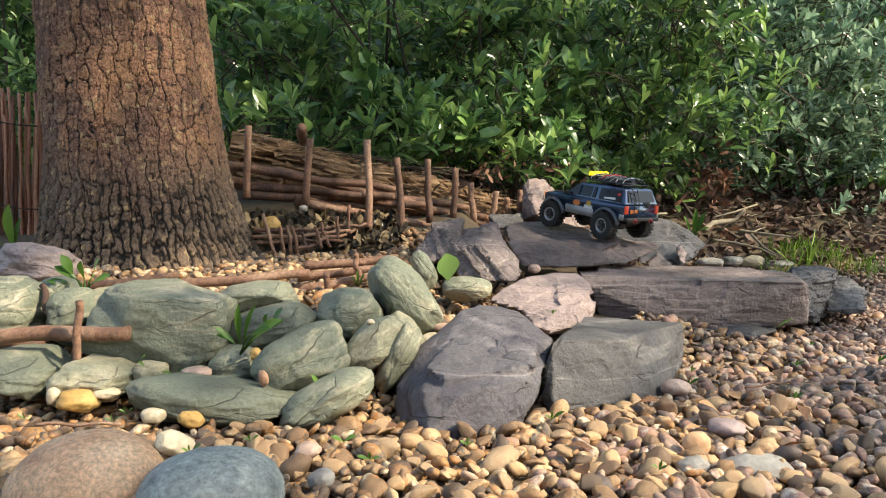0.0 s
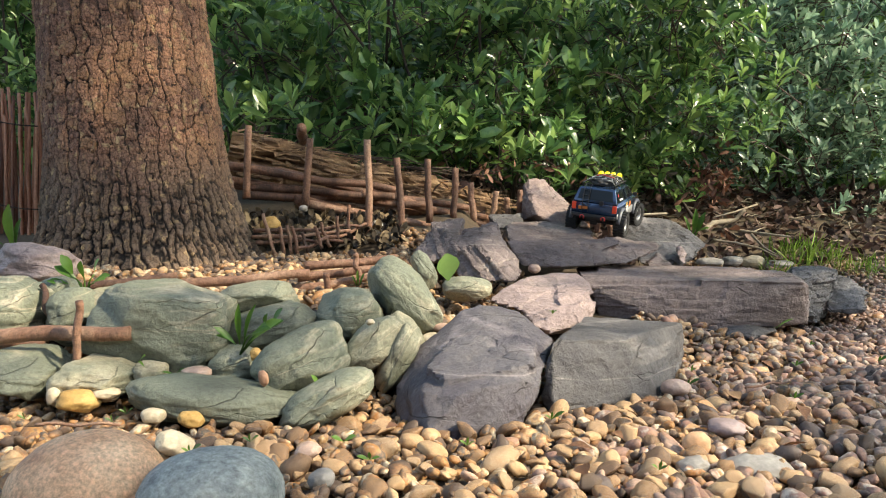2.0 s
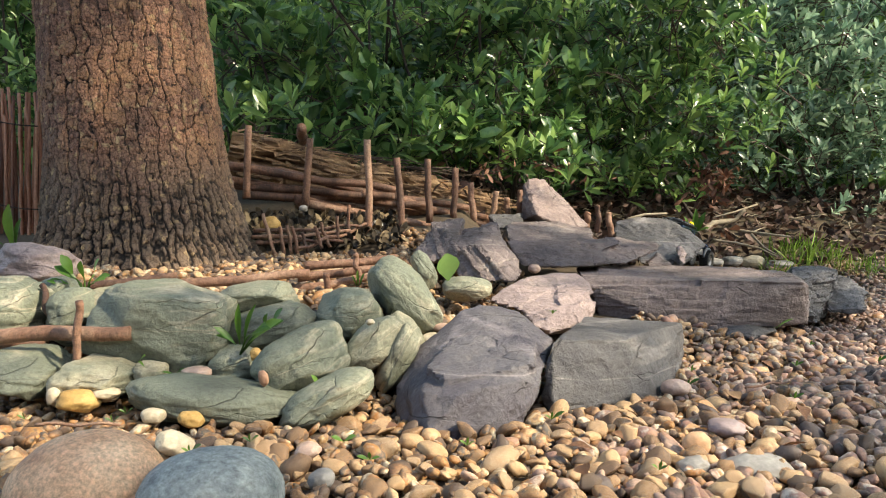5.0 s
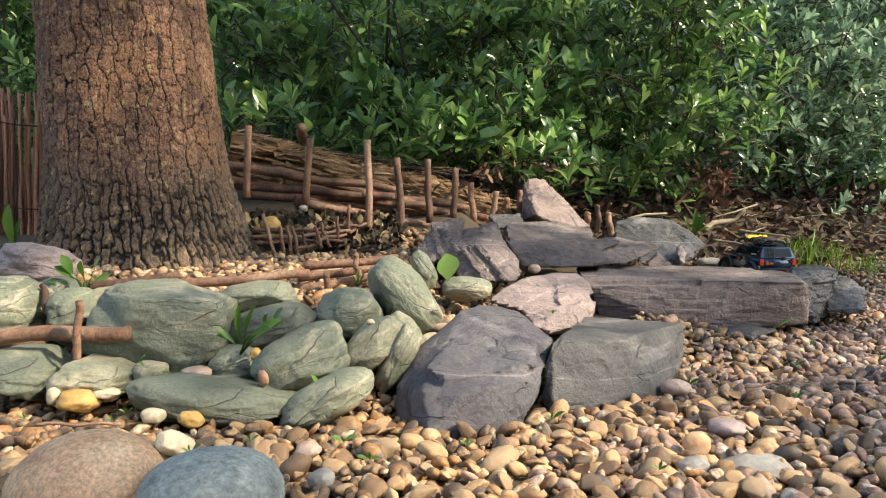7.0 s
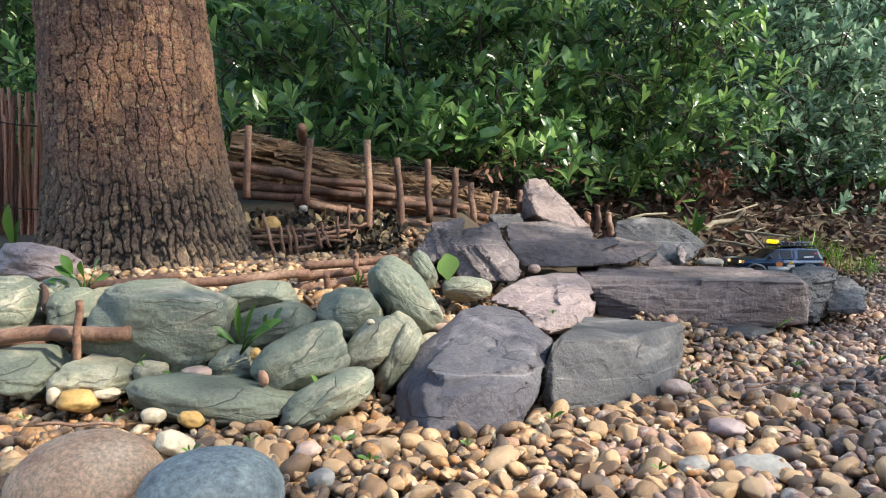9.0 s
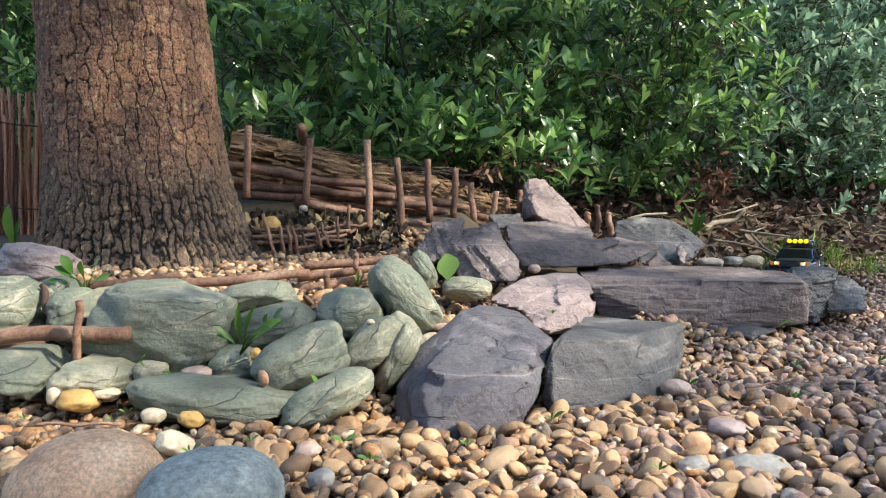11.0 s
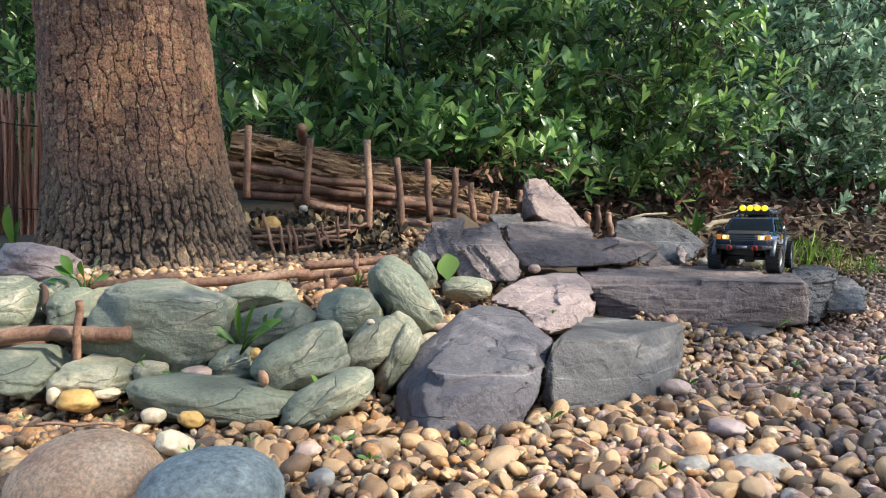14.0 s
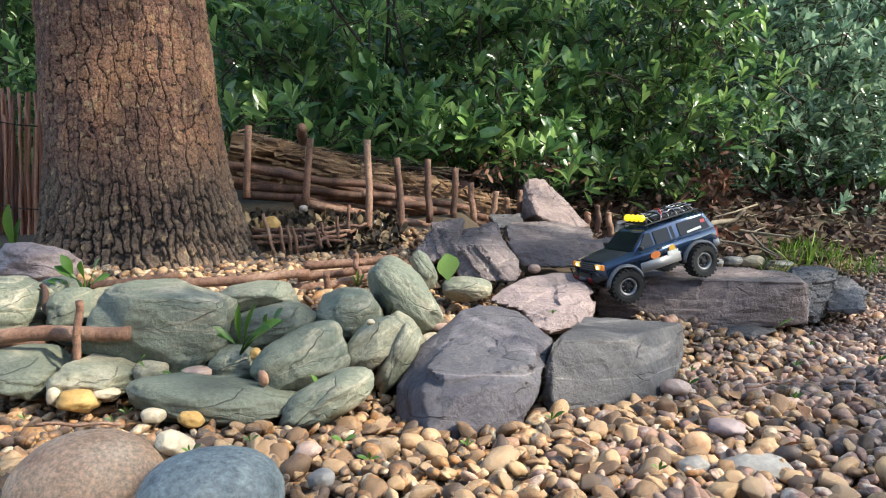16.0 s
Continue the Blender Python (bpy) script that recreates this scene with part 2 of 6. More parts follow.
def slate(label, pts, bed=(0, 0, 1), rough=0.0035, step=0.003, voxel=0.0032, material=None, group="slate rocks"):
    """An angular slate block: hull of its corners, split along its bedding and chipped."""
    lumps = pts if isinstance(pts[0], list) else [pts]
    c = sum((Vector(p) for p in lumps[0]), Vector()) / len(lumps[0])
    bm = bmesh.new()
    for lump in lumps:
        vs = [bm.verts.new(Vector(p) - c) for p in lump]
        bmesh.ops.convex_hull(bm, input=vs)
        bmesh.ops.delete(bm, geom=[v for v in vs if v.is_valid and not v.link_faces], context="VERTS")
    me = remeshed(bm, voxel)
    bed = Vector(bed).normalized()
    side = bed.orthogonal()
    off = Vector((c.x * 7, c.y * 5, c.z * 9))
    ns = [v.normal.copy() for v in me.vertices]
    tan = bed.cross(side)
    for v, n in zip(me.vertices, ns):
        p = v.co
        h = p.dot(bed)
        across = 1 - abs(n.dot(bed))
        q = p + off
        w = 0.006 * noise.noise(q * 9) + 0.002 * noise.noise(q * 40)
        layer = math.floor((h + w) * 130)
        st = noise.cell(Vector((layer * 3.7 + off.x * 10, (p.dot(side) + w * 3) * 9, (p.dot(tan) + w * 3) * 9))) * across
        flake = noise.cell(Vector(((p.dot(side) + 2.5 * w) * 22, (p.dot(tan) - 2.5 * w) * 22, (h + w) * 60)) + off)
        d = rough * 1.5 * noise.noise(q * 8) + rough * 0.9 * noise.noise(q * 26) + rough * 0.6 * noise.noise(q * 80)
        d += step * st + rough * 0.45 * flake - rough * 0.8 * max(0.0, 1 - 9 * abs(noise.noise(q * 6)))
        seam = noise.noise(Vector((p.dot(side) * 7, p.dot(tan) * 7, (h + w * 0.6) * 75)) + off)
        chip = noise.noise(Vector((p.dot(side) * 20, p.dot(tan) * 20, (h + w) * 26)) + off * 2)
        d -= rough * 0.75 * max(0.0, 1 - 6 * abs(seam)) * across + rough * 0.5 * max(0.0, 1 - 7 * abs(chip))
        d += rough * 0.85 * math.floor(2.6 * chip) / 2.6 * (0.4 + 0.6 * across)
        v.co = p + n * d
    shade(me)
    me.set_sharp_from_angle(angle=radians(22))
    me.name = "slate_rock"
    me.materials.append(material or M_SLATE)
    ob = new("slate_rock", me)
    ob.location = c
    return tagged(ob, label, "rock", group)


def river_stone(label, c, size, tilt=0, turn=0, box=2.5, seed=0, material=None, lump=0.13, roll=0):
    """A water-worn stone: a rounded block with soft dents. size: half width, depth, height."""
    bm = bmesh.new()
    bmesh.ops.create_icosphere(bm, subdivisions=5 if max(size) > 0.03 else 4, radius=1)
    o = Vector((seed * 3.1, seed * 1.7, seed * 0.9))
    dice = random.Random(seed)
    flats = []
    for _ in range(9 if lump > 0.1 else 0):
        n = Vector([dice.gauss(0, 1) for _ in range(3)]).normalized()
        flats.append((n, dice.uniform(0.82, 1.06)))
    for v in bm.verts:
        p = v.co
        k = (abs(p.x) ** box + abs(p.y) ** box + abs(p.z) ** box) ** (-1 / box)
        q = p * k
        for n, reach in flats:
            over = q.dot(n) - reach
            if over > 0:
                q = q - n * over * 0.85
        g = Vector((q.x * 1.2, q.y * 1.2, q.z * 4.5)) + o
        d = 1 + lump * 0.55 * noise.noise(q * 1.3 + o) + lump * 0.35 * noise.noise(q * 2.6 + o) + lump * 0.12 * noise.noise(q * 9 + o)
        ledge = (q.z + 0.25 * noise.noise(q * 1.1 + o)) * 4.0
        if lump > 0.1:
            d += 0.022 * (noise.cell(Vector((math.floor(ledge) * 1.7 + seed, 0.3, 0.6))) + 0.3 * noise.noise(Vector((q.x * 2.2, q.y * 2.2, q.z * 16)) + o))
        d -= lump * 0.2 * max(0.0, 1 - 11 * abs(noise.noise(g))) + lump * 0.08 * noise.cell(g * 0.9 + Vector((noise.noise(q * 4), 0, noise.noise(q * 5)))) 
        v.co = Vector((q.x * size[0], q.y * size[1], q.z * size[2])) * d
    ob = new("river_stone", mesh_of("river_stone", bm, material or M_GREEN))
    ob.matrix_basis = pose(*c, roll, -tilt, turn)
    return tagged(ob, label, "stone", "dry-stone edging")


# slate pile
slate("flat purple-grey slate slab leaning on the gravel", [[(0.043, 0.955, 0.079), (0.068, 0.955, 0.075), (0.092, 0.945, 0.070), (0.109, 0.900, 0.055), (0.124, 0.870, 0.048), (0.122, 0.862, 0.042), (0.103, 0.800, 0.035), (0.092, 0.735, 0.024), (0.073, 0.718, 0.034), (0.045, 0.702, 0.031), (0.013, 0.692, 0.024), (-0.020, 0.705, 0.024), (-0.050, 0.765, -0.001), (-0.050, 0.800, 0.011), (-0.031, 0.860, 0.037), (0.025, 0.935, 0.074), (0.060, 1.060, 0.030), (0.120, 0.960, 0.000), (-0.030, 0.900, -0.020), (0.080, 0.800, -0.030)],
    [(0.092, 0.7375, 0.021), (0.072, 0.7185, 0.033), (0.045, 0.7025, 0.030), (0.013, 0.6925, 0.023), (-0.020, 0.7055, 0.023), (-0.046, 0.7465, -0.005), (-0.052, 0.7695, -0.001), (-0.026, 0.7045, -0.004), (-0.012, 0.6725, -0.003), (0.054, 0.6895, 0.001), (0.072, 0.7045, 0.004), (0.100, 0.7845, 0.031), (0.070, 0.8045, -0.040), (-0.020, 0.7845, -0.030), (-0.032, 0.6985, -0.020), (-0.010, 0.6765, -0.020), (0.055, 0.6925, -0.020), (0.074, 0.7105, -0.020)],
    [(0.043, 0.953, 0.078), (0.068, 0.953, 0.074), (0.084, 0.940, 0.070), (0.063, 0.885, 0.052), (0.027, 0.880, 0.048), (-0.003, 0.885, 0.052), (0.025, 0.930, 0.072), (0.050, 0.980, 0.040)],
    [(-0.018, 0.742, 0.0428), (0.010, 0.811, 0.0568), (0.059, 0.836, 0.0618), (0.099, 0.811, 0.0568), (0.089, 0.747, 0.0448), (0.066, 0.729, 0.0408), (0.035, 0.722, 0.0388), (0.003, 0.712, 0.0368), (-0.018, 0.742, 0.0300), (0.010, 0.811, 0.0440), (0.059, 0.836, 0.0490), (0.099, 0.811, 0.0440), (0.089, 0.747, 0.0320), (0.066, 0.729, 0.0280), (0.035, 0.722, 0.0260), (0.003, 0.712, 0.0240)]], bed=(0.1, -0.45, 0.88), step=0.0016, rough=0.0016, voxel=0.0026, material=M_SLATE_P)
slate("dark grey slate block with a pale split top face", [(0.113, 0.795, 0.056), (0.119, 0.800, 0.060), (0.197, 0.825, 0.055), (0.212, 0.845, 0.056), (0.326, 1.040, 0.043), (0.284, 1.050, 0.046), (0.195, 1.050, 0.049), (0.099, 0.775, 0.005), (0.110, 0.757, 0.000), (0.156, 0.775, -0.002), (0.232, 0.825, -0.002), (0.232, 0.865, 0.014), (0.331, 1.045, 0.007), (0.120, 0.900, -0.040), (0.300, 1.000, -0.020), (0.110, 0.762, -0.020), (0.156, 0.780, -0.020), (0.238, 0.828, -0.020), (0.335, 1.045, -0.020)],
    bed=(0.05, -0.1, 1), step=0.0014, rough=0.0013, voxel=0.0026)
slate("pinkish sunlit slate rock with a stepped face", [[(0.063, 1.100, 0.065), (0.098, 1.140, 0.085), (0.143, 1.200, 0.095), (0.216, 1.240, 0.097), (0.229, 1.200, 0.086), (0.226, 1.140, 0.072), (0.171, 1.070, 0.064), (0.115, 1.060, 0.054), (0.112, 1.070, 0.060), (0.160, 1.330, 0.060), (0.250, 1.330, 0.060)],
    [(0.111, 1.060, 0.052), (0.149, 1.055, 0.061), (0.195, 1.070, 0.071), (0.226, 1.130, 0.065), (0.218, 1.100, 0.045), (0.191, 1.050, 0.035), (0.144, 1.020, 0.030), (0.123, 1.030, 0.039), (0.230, 1.250, 0.000), (0.130, 1.200, 0.000)],
    [(0.172, 1.160, 0.087), (0.217, 1.170, 0.088), (0.218, 1.130, 0.077), (0.218, 1.100, 0.056), (0.171, 1.045, 0.051), (0.159, 1.070, 0.071), (0.200, 1.250, 0.060)]], bed=(0.1, -0.3, 0.95), step=0.0028, rough=0.0022, material=M_SLATE_K)
slate("dark slate rock with a broken pink edge", [[(-0.048, 1.280, 0.124), (-0.019, 1.360, 0.178), (0.037, 1.400, 0.182), (0.022, 1.260, 0.142), (0.015, 1.240, 0.121), (-0.036, 1.240, 0.108), (-0.027, 1.500, 0.124), (0.051, 1.500, 0.113)],
    [(0.019, 1.250, 0.142), (0.046, 1.360, 0.170), (0.094, 1.360, 0.172), (0.098, 1.300, 0.152), (0.059, 1.220, 0.143), (0.113, 1.170, 0.086), (0.129, 1.200, 0.102), (0.025, 1.200, 0.088), (0.015, 1.240, 0.108), (0.116, 1.350, 0.100), (0.037, 1.400, 0.097)],
    [(0.060, 1.330, 0.170), (0.095, 1.350, 0.178), (0.100, 1.280, 0.148), (0.071, 1.240, 0.143), (0.094, 1.400, 0.159)]], bed=(0.6, -0.2, 0.7), step=0.005, rough=0.0035, material=M_SLATE_B)
slate("long low slate rock with a weathered brown top", [[(0.120, 1.500, 0.168), (0.141, 1.580, 0.178), (0.240, 1.620, 0.178), (0.298, 1.550, 0.161), (0.284, 1.420, 0.127), (0.220, 1.380, 0.114), (0.125, 1.400, 0.128), (0.141, 1.650, 0.129), (0.311, 1.650, 0.129)],
    [(0.112, 1.400, 0.144), (0.285, 1.400, 0.138), (0.349, 1.500, 0.144), (0.421, 1.500, 0.135), (0.402, 1.420, 0.125), (0.325, 1.350, 0.104), (0.212, 1.330, 0.098), (0.139, 1.340, 0.101), (0.420, 1.600, 0.107), (0.160, 1.600, 0.107)],
    [(0.305, 1.450, 0.149), (0.326, 1.400, 0.144), (0.286, 1.380, 0.129), (0.312, 1.360, 0.135), (0.338, 1.500, 0.135)]], bed=(0.1, 0.2, 0.95), step=0.0018, rough=0.00285, material=M_SLATE_B)
slate("long rectangular slate block with a flat top", [
    [(0.234, 1.240, 0.076), (0.386, 1.200, 0.075), (0.545, 1.165, 0.080), (0.561, 1.170, 0.072), (0.560, 1.170, 0.022), (0.381, 1.180, 0.010), (0.253, 1.240, 0.023),
     (0.261, 1.470, 0.080), (0.477, 1.450, 0.080), (0.626, 1.400, 0.080), (0.659, 1.400, 0.004), (0.296, 1.450, 0.002)],
    [(0.226, 1.262, 0.090), (0.330, 1.232, 0.088), (0.412, 1.205, 0.087), (0.230, 1.250, 0.079), (0.400, 1.208, 0.074), (0.412, 1.206, 0.070), (0.255, 1.470, 0.090), (0.420, 1.460, 0.090), (0.420, 1.400, 0.070), (0.260, 1.450, 0.070)],
    [(0.405, 1.199, 0.088), (0.548, 1.163, 0.088), (0.562, 1.172, 0.083), (0.560, 1.170, 0.060), (0.405, 1.200, 0.060), (0.400, 1.460, 0.091), (0.626, 1.400, 0.089), (0.630, 1.400, 0.060), (0.400, 1.450, 0.060)],
    [(0.270, 1.330, 0.094), (0.400, 1.290, 0.093), (0.540, 1.300, 0.093), (0.290, 1.460, 0.095), (0.560, 1.400, 0.094), (0.280, 1.340, 0.080), (0.540, 1.310, 0.080), (0.400, 1.440, 0.080)]], bed=(0, 0, 1), step=0.0011, rough=0.0016, voxel=0.0028, material=M_SLATE_B)
slate("square-ended grey slate block beside the gravel", [
    (0.646, 1.420, 0.092), (0.707, 1.380, 0.090), (0.699, 1.360, 0.080), (0.641, 1.300, 0.002), (0.593, 1.300, 0.002), (0.591, 1.300, 0.085), (0.693, 1.550, 0.076), (0.785, 1.550, 0.076), (0.750, 1.500, -0.010)])
slate("small rugged blue-grey slate rock", [
    (0.719, 1.420, 0.064), (0.772, 1.450, 0.072), (0.772, 1.400, 0.045), (0.729, 1.330, 0.023), (0.670, 1.330, 0.021), (0.822, 1.600, 0.060), (0.855, 1.550, 0.007)], step=0.006)
slate("rough slate rock with a pale sloping edge", [
    (0.394, 1.750, 0.175), (0.506, 1.780, 0.183), (0.523, 1.750, 0.180), (0.586, 1.700, 0.125), (0.539, 1.620, 0.104), (0.491, 1.600, 0.086), (0.368, 1.660, 0.129), (0.415, 1.580, 0.088),
    (0.468, 1.950, 0.147), (0.627, 1.950, 0.118), (0.527, 1.900, 0.064)], bed=(0.5, 0, 0.85))
slate("pointed slate rock with a sunlit pink face", [
    (0.184, 1.720, 0.266), (0.226, 1.750, 0.275), (0.270, 1.700, 0.225), (0.319, 1.660, 0.163), (0.254, 1.600, 0.161), (0.195, 1.600, 0.190), (0.169, 1.660, 0.178), (0.213, 1.860, 0.245), (0.330, 1.900, 0.162), (0.192, 1.850, 0.163)],
    bed=(0.7, -0.2, 0.6), material=M_SLATE_R)
slate("pale triangular slate shard below the sloping rock", [(0.485, 1.600, 0.122), (0.498, 1.600, 0.126), (0.503, 1.580, 0.109), (0.494, 1.560, 0.087), (0.479, 1.560, 0.098), (0.522, 1.660, 0.098)], material=M_SLATE_K)
slate("small brown slate wedge on the long block", [(0.399, 1.520, 0.098), (0.435, 1.550, 0.115), (0.452, 1.500, 0.090), (0.394, 1.480, 0.090), (0.461, 1.620, 0.089)], material=M_SLATE_B)
slate("thin dark slate piece wedged under the long block", [
    (0.405, 1.200, 0.012), (0.521, 1.200, 0.020), (0.499, 1.140, 0.017), (0.453, 1.120, 0.008), (0.396, 1.160, 0.014), (0.497, 1.300, -0.012), (0.526, 1.200, -0.004)], step=0.002)
slate("small dark slate shard between larger rocks", [
    (0.097, 1.620, 0.188), (0.172, 1.660, 0.192), (0.172, 1.600, 0.169), (0.110, 1.550, 0.161), (0.149, 1.750, 0.164), (0.108, 1.700, 0.165)])

# dry-stone edging of green river stones
for row in (
    ("large round green-grey stone in the edging", (-0.314, 0.870, 0.065), (0.0745, 0.075, 0.0465), -4, 0, 4.0, 1),
    ("long low green stone lying on gravel", (-0.222, 0.745, 0.007), (0.0845, 0.045, 0.0222), -6, 0, 2.4, 2),
    ("long tapered green stone lying aslant", (-0.112, 0.735, 0.012), (0.0487, 0.042, 0.0206), 27, 0, 2.2, 3),
    ("rounded grey-green stone with a tan edge", (-0.147, 0.800, 0.036), (0.0475, 0.055, 0.0335), 24, 0, 3.4, 4),
    ("striped grey-green stone in the edging", (-0.196, 0.900, 0.060), (0.0530, 0.06, 0.0278), 8, 0, 2.6, 5),
    ("flat green stone on top of the edging", (-0.226, 0.950, 0.088), (0.0476, 0.06, 0.0196), 0, 0, 2.8, 6),
    ("blocky green-grey stone in the edging", (-0.112, 0.920, 0.072), (0.0365, 0.055, 0.0285), 0, 0, 3.6, 7),
    ("leaning green stone with pale sunlit end", (-0.049, 0.980, 0.085), (0.0563, 0.05, 0.0318), -48, 0, 2.8, 8),
    ("smooth oval green stone leaning in the edging", (-0.079, 0.850, 0.044), (0.0388, 0.045, 0.0238), 38, 0, 2.4, 9),
    ("narrow green stone standing on its end", (-0.050, 0.850, 0.031), (0.0426, 0.04, 0.0163), 62, 0, 2.5, 10),
    ("thin green stone behind the oval one", (-0.042, 0.920, 0.047), (0.0305, 0.04, 0.0136), -55, 0, 2.5, 11),
    ("squat green stone at the end of the edging", (-0.440, 0.800, 0.026), (0.0385, 0.06, 0.0225), -4, 0, 4.2, 12),
    ("squat grey stone in the lower course", (-0.354, 0.790, 0.021), (0.0368, 0.055, 0.0195), -8, 0, 4.0, 13),
    ("rounded green stone at the end of the edging", (-0.507, 0.900, 0.078), (0.0365, 0.06, 0.0398), 0, 0, 2.8, 14),
    ("upright pale green stone behind the peg", (-0.432, 0.900, 0.070), (0.0265, 0.05, 0.0345), 0, 0, 2.3, 15),
    ("small grey-green stone filling a gap", (-0.224, 0.830, 0.026), (0.0275, 0.04, 0.0202), 0, 0, 2.8, 17),
    ("small pale stone in a gap", (-0.307, 0.800, 0.024), (0.0159, 0.025, 0.0130), 0, 0, 2.8, 18),
    ("smooth green stone under the slate", (0.036, 1.150, 0.078), (0.0381, 0.035, 0.0178), 0, 0, 2.6, 19),
    ("narrow green stone leaning beside the slate", (-0.030, 1.200, 0.103), (0.0318, 0.03, 0.0168), -62, 0, 2.4, 20),
    ("small dark stone in the lower course", (-0.258, 0.800, 0.024), (0.0159, 0.02, 0.0065), 0, 0, 2.5, 21),
    ("green stone half hidden behind the peg", (-0.400, 0.950, 0.074), (0.0420, 0.05, 0.0294), 0, 0, 2.5, 22),
    ("small green stone behind the weeds", (-0.485, 0.970, 0.090), (0.0214, 0.04, 0.0214), 0, 0, 2.5, 23),
):
    river_stone(*row)
river_stone("pale pinkish-grey angular stone on the terrace edge", (-0.556, 1.050, 0.122), (0.05, 0.05, 0.026), -8, 0, 3.2, 16, M_SLATE_K, 0.2)
river_stone("large smooth salmon-pink cobble on the gravel", (-0.235, 0.500, 0.008), (0.0501, 0.045, 0.0383), 8, 0, 2.1, 31, mat("salmon_stone", [(0.44, 0.22, 0.125), (0.62, 0.36, 0.21), (0.7, 0.45, 0.28), (0.78, 0.57, 0.38)], 30, 0.65, 0.5, 320, grain=0.5), 0.05)
river_stone("large smooth blue-grey cobble on the gravel", (-0.147, 0.480, 0.011), (0.0460, 0.042, 0.0297), 3, 0, 2.15, 32, mat("blue_stone", [(0.06, 0.075, 0.08), (0.21, 0.24, 0.24), (0.27, 0.3, 0.29), (0.42, 0.44, 0.41)], 62, 0.6, 0.5, 260, grain=0.5), 0.05)


# ---- tree ----
def build_tree():
    tree = new("tree")
    cx, cy = -0.518, 1.36
    tree.location = (cx, cy, 0.08)
    zs = np.concatenate([np.arange(-0.05, 0.68, 0.0025), np.arange(0.68, 3.2, 0.06)])
    angles = np.concatenate([np.linspace(-math.pi, 0.0, 600, endpoint=False), np.linspace(0.0, math.pi, 60, endpoint=False)])
    nu = len(angles)
    V, plate, tones = [], [], []

    def hashed(i, j):
        return noise.cell(Vector((i * 1.7 + 0.31, j * 1.3 + 0.57, 4.2)))

    def cells(u, v, turn, fade):
        """Distance to the nearest crack of an uneven, staggered net of plates, in plates."""
        col = math.floor(u)
        row_v = v * (0.75 + 0.6 * abs(hashed(col % turn, 3))) + 7.3 * hashed(col % turn, 9)
        row = math.floor(row_v)
        fu, fv = u - col, row_v - row
        du = min(fu, 1 - fu) + fade * 0.5
        dv = min(fv, 1 - fv) + 0.04 * max(0, hashed(col % turn, row + (fv > 0.5)) - 0.2) + fade
        return min(du, dv), hashed(col % turn + 17, row)
    for z in zs:
        flare = 0.055 * math.exp(-max(z, 0) / 0.075) + 0.014 * math.exp(-max(z, 0) / 0.25)
        r0 = 0.136 + flare - 0.01 * z
        for a in angles:
            ca, sa_ = math.cos(a), math.sin(a)
            r = r0 * (1 + 0.02 * math.sin(2 * a + 1) + 0.05 * flare / 0.067 * math.sin(5 * a + 0.6))
            big = noise.noise((ca * 3, sa_ * 3, z * 10))
            low = 1 - min(1, max(0, (z - 0.09 - 0.1 * big) / 0.09))
            w1 = noise.noise((ca * 6, sa_ * 6, z * 30))
            w2 = noise.noise((ca * 6 + 9, sa_ * 6, z * 38))
            w3 = noise.noise((ca * 22, sa_ * 22 + 5, z * 150))
            w4 = noise.noise((ca * 26, sa_ * 26 + 9, z * 170))
            fade = max(0.0, 0.1 * noise.noise((ca * 9, sa_ * 9, z * 50 + 3)) - 0.02)
            turn = a / (2 * math.pi)
            e1, tone = cells(turn * 38 + 0.5 * w1 + 0.14 * w3, z * 46 + 0.6 * w2 + 0.2 * w4, 38, fade)
            e2, _ = cells(turn * 66 + 0.6 * w1 + 0.22 * w3, z * 30 + 0.9 * w2 + 0.3 * w4, 66, fade * 0.3)
            e3, tone3 = cells(turn * 96 + 1.0 * w1 + 0.3 * w3, z * 120 + 1.2 * w2 + 0.35 * w4, 96, fade * 2)
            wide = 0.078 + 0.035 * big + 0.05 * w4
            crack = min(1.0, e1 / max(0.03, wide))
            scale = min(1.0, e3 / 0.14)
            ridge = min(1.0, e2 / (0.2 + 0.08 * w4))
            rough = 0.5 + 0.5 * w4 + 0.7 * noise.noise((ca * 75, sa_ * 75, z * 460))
            # colour mask that follows the relief: low in furrows, high on plates
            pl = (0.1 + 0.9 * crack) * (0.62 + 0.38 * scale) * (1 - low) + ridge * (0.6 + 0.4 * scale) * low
            d = 0.0034 * crack * (1 - low) + low * 0.0056 * ridge + (0.0009 + 0.0012 * low) * rough + 0.0012 * scale + 0.0009 * tone3
            d += 0.003 * noise.noise((ca * 4, sa_ * 4, z * 12)) + 0.0011 * tone * (1 - low)
            V.append((ca * (r + d) - 0.09 * z, sa_ * (r + d), z))
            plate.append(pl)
            tones.append(tone + 0.5 * w4)
    n = len(zs)
    idx = np.arange(n * nu).reshape(n, nu)
    nx = np.roll(idx, -1, 1)
    f = np.stack([idx[:-1], nx[:-1], nx[1:], idx[1:]], -1).reshape(-1, 4)
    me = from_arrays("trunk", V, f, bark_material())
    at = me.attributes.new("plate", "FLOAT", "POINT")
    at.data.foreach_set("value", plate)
    at = me.attributes.new("tone", "FLOAT", "POINT")
    at.data.foreach_set("value", tones)
    tr = new("trunk", me)
    tr.parent = tree
    return tagged(tree, "mature tree trunk with cracked red-brown bark", "tree")


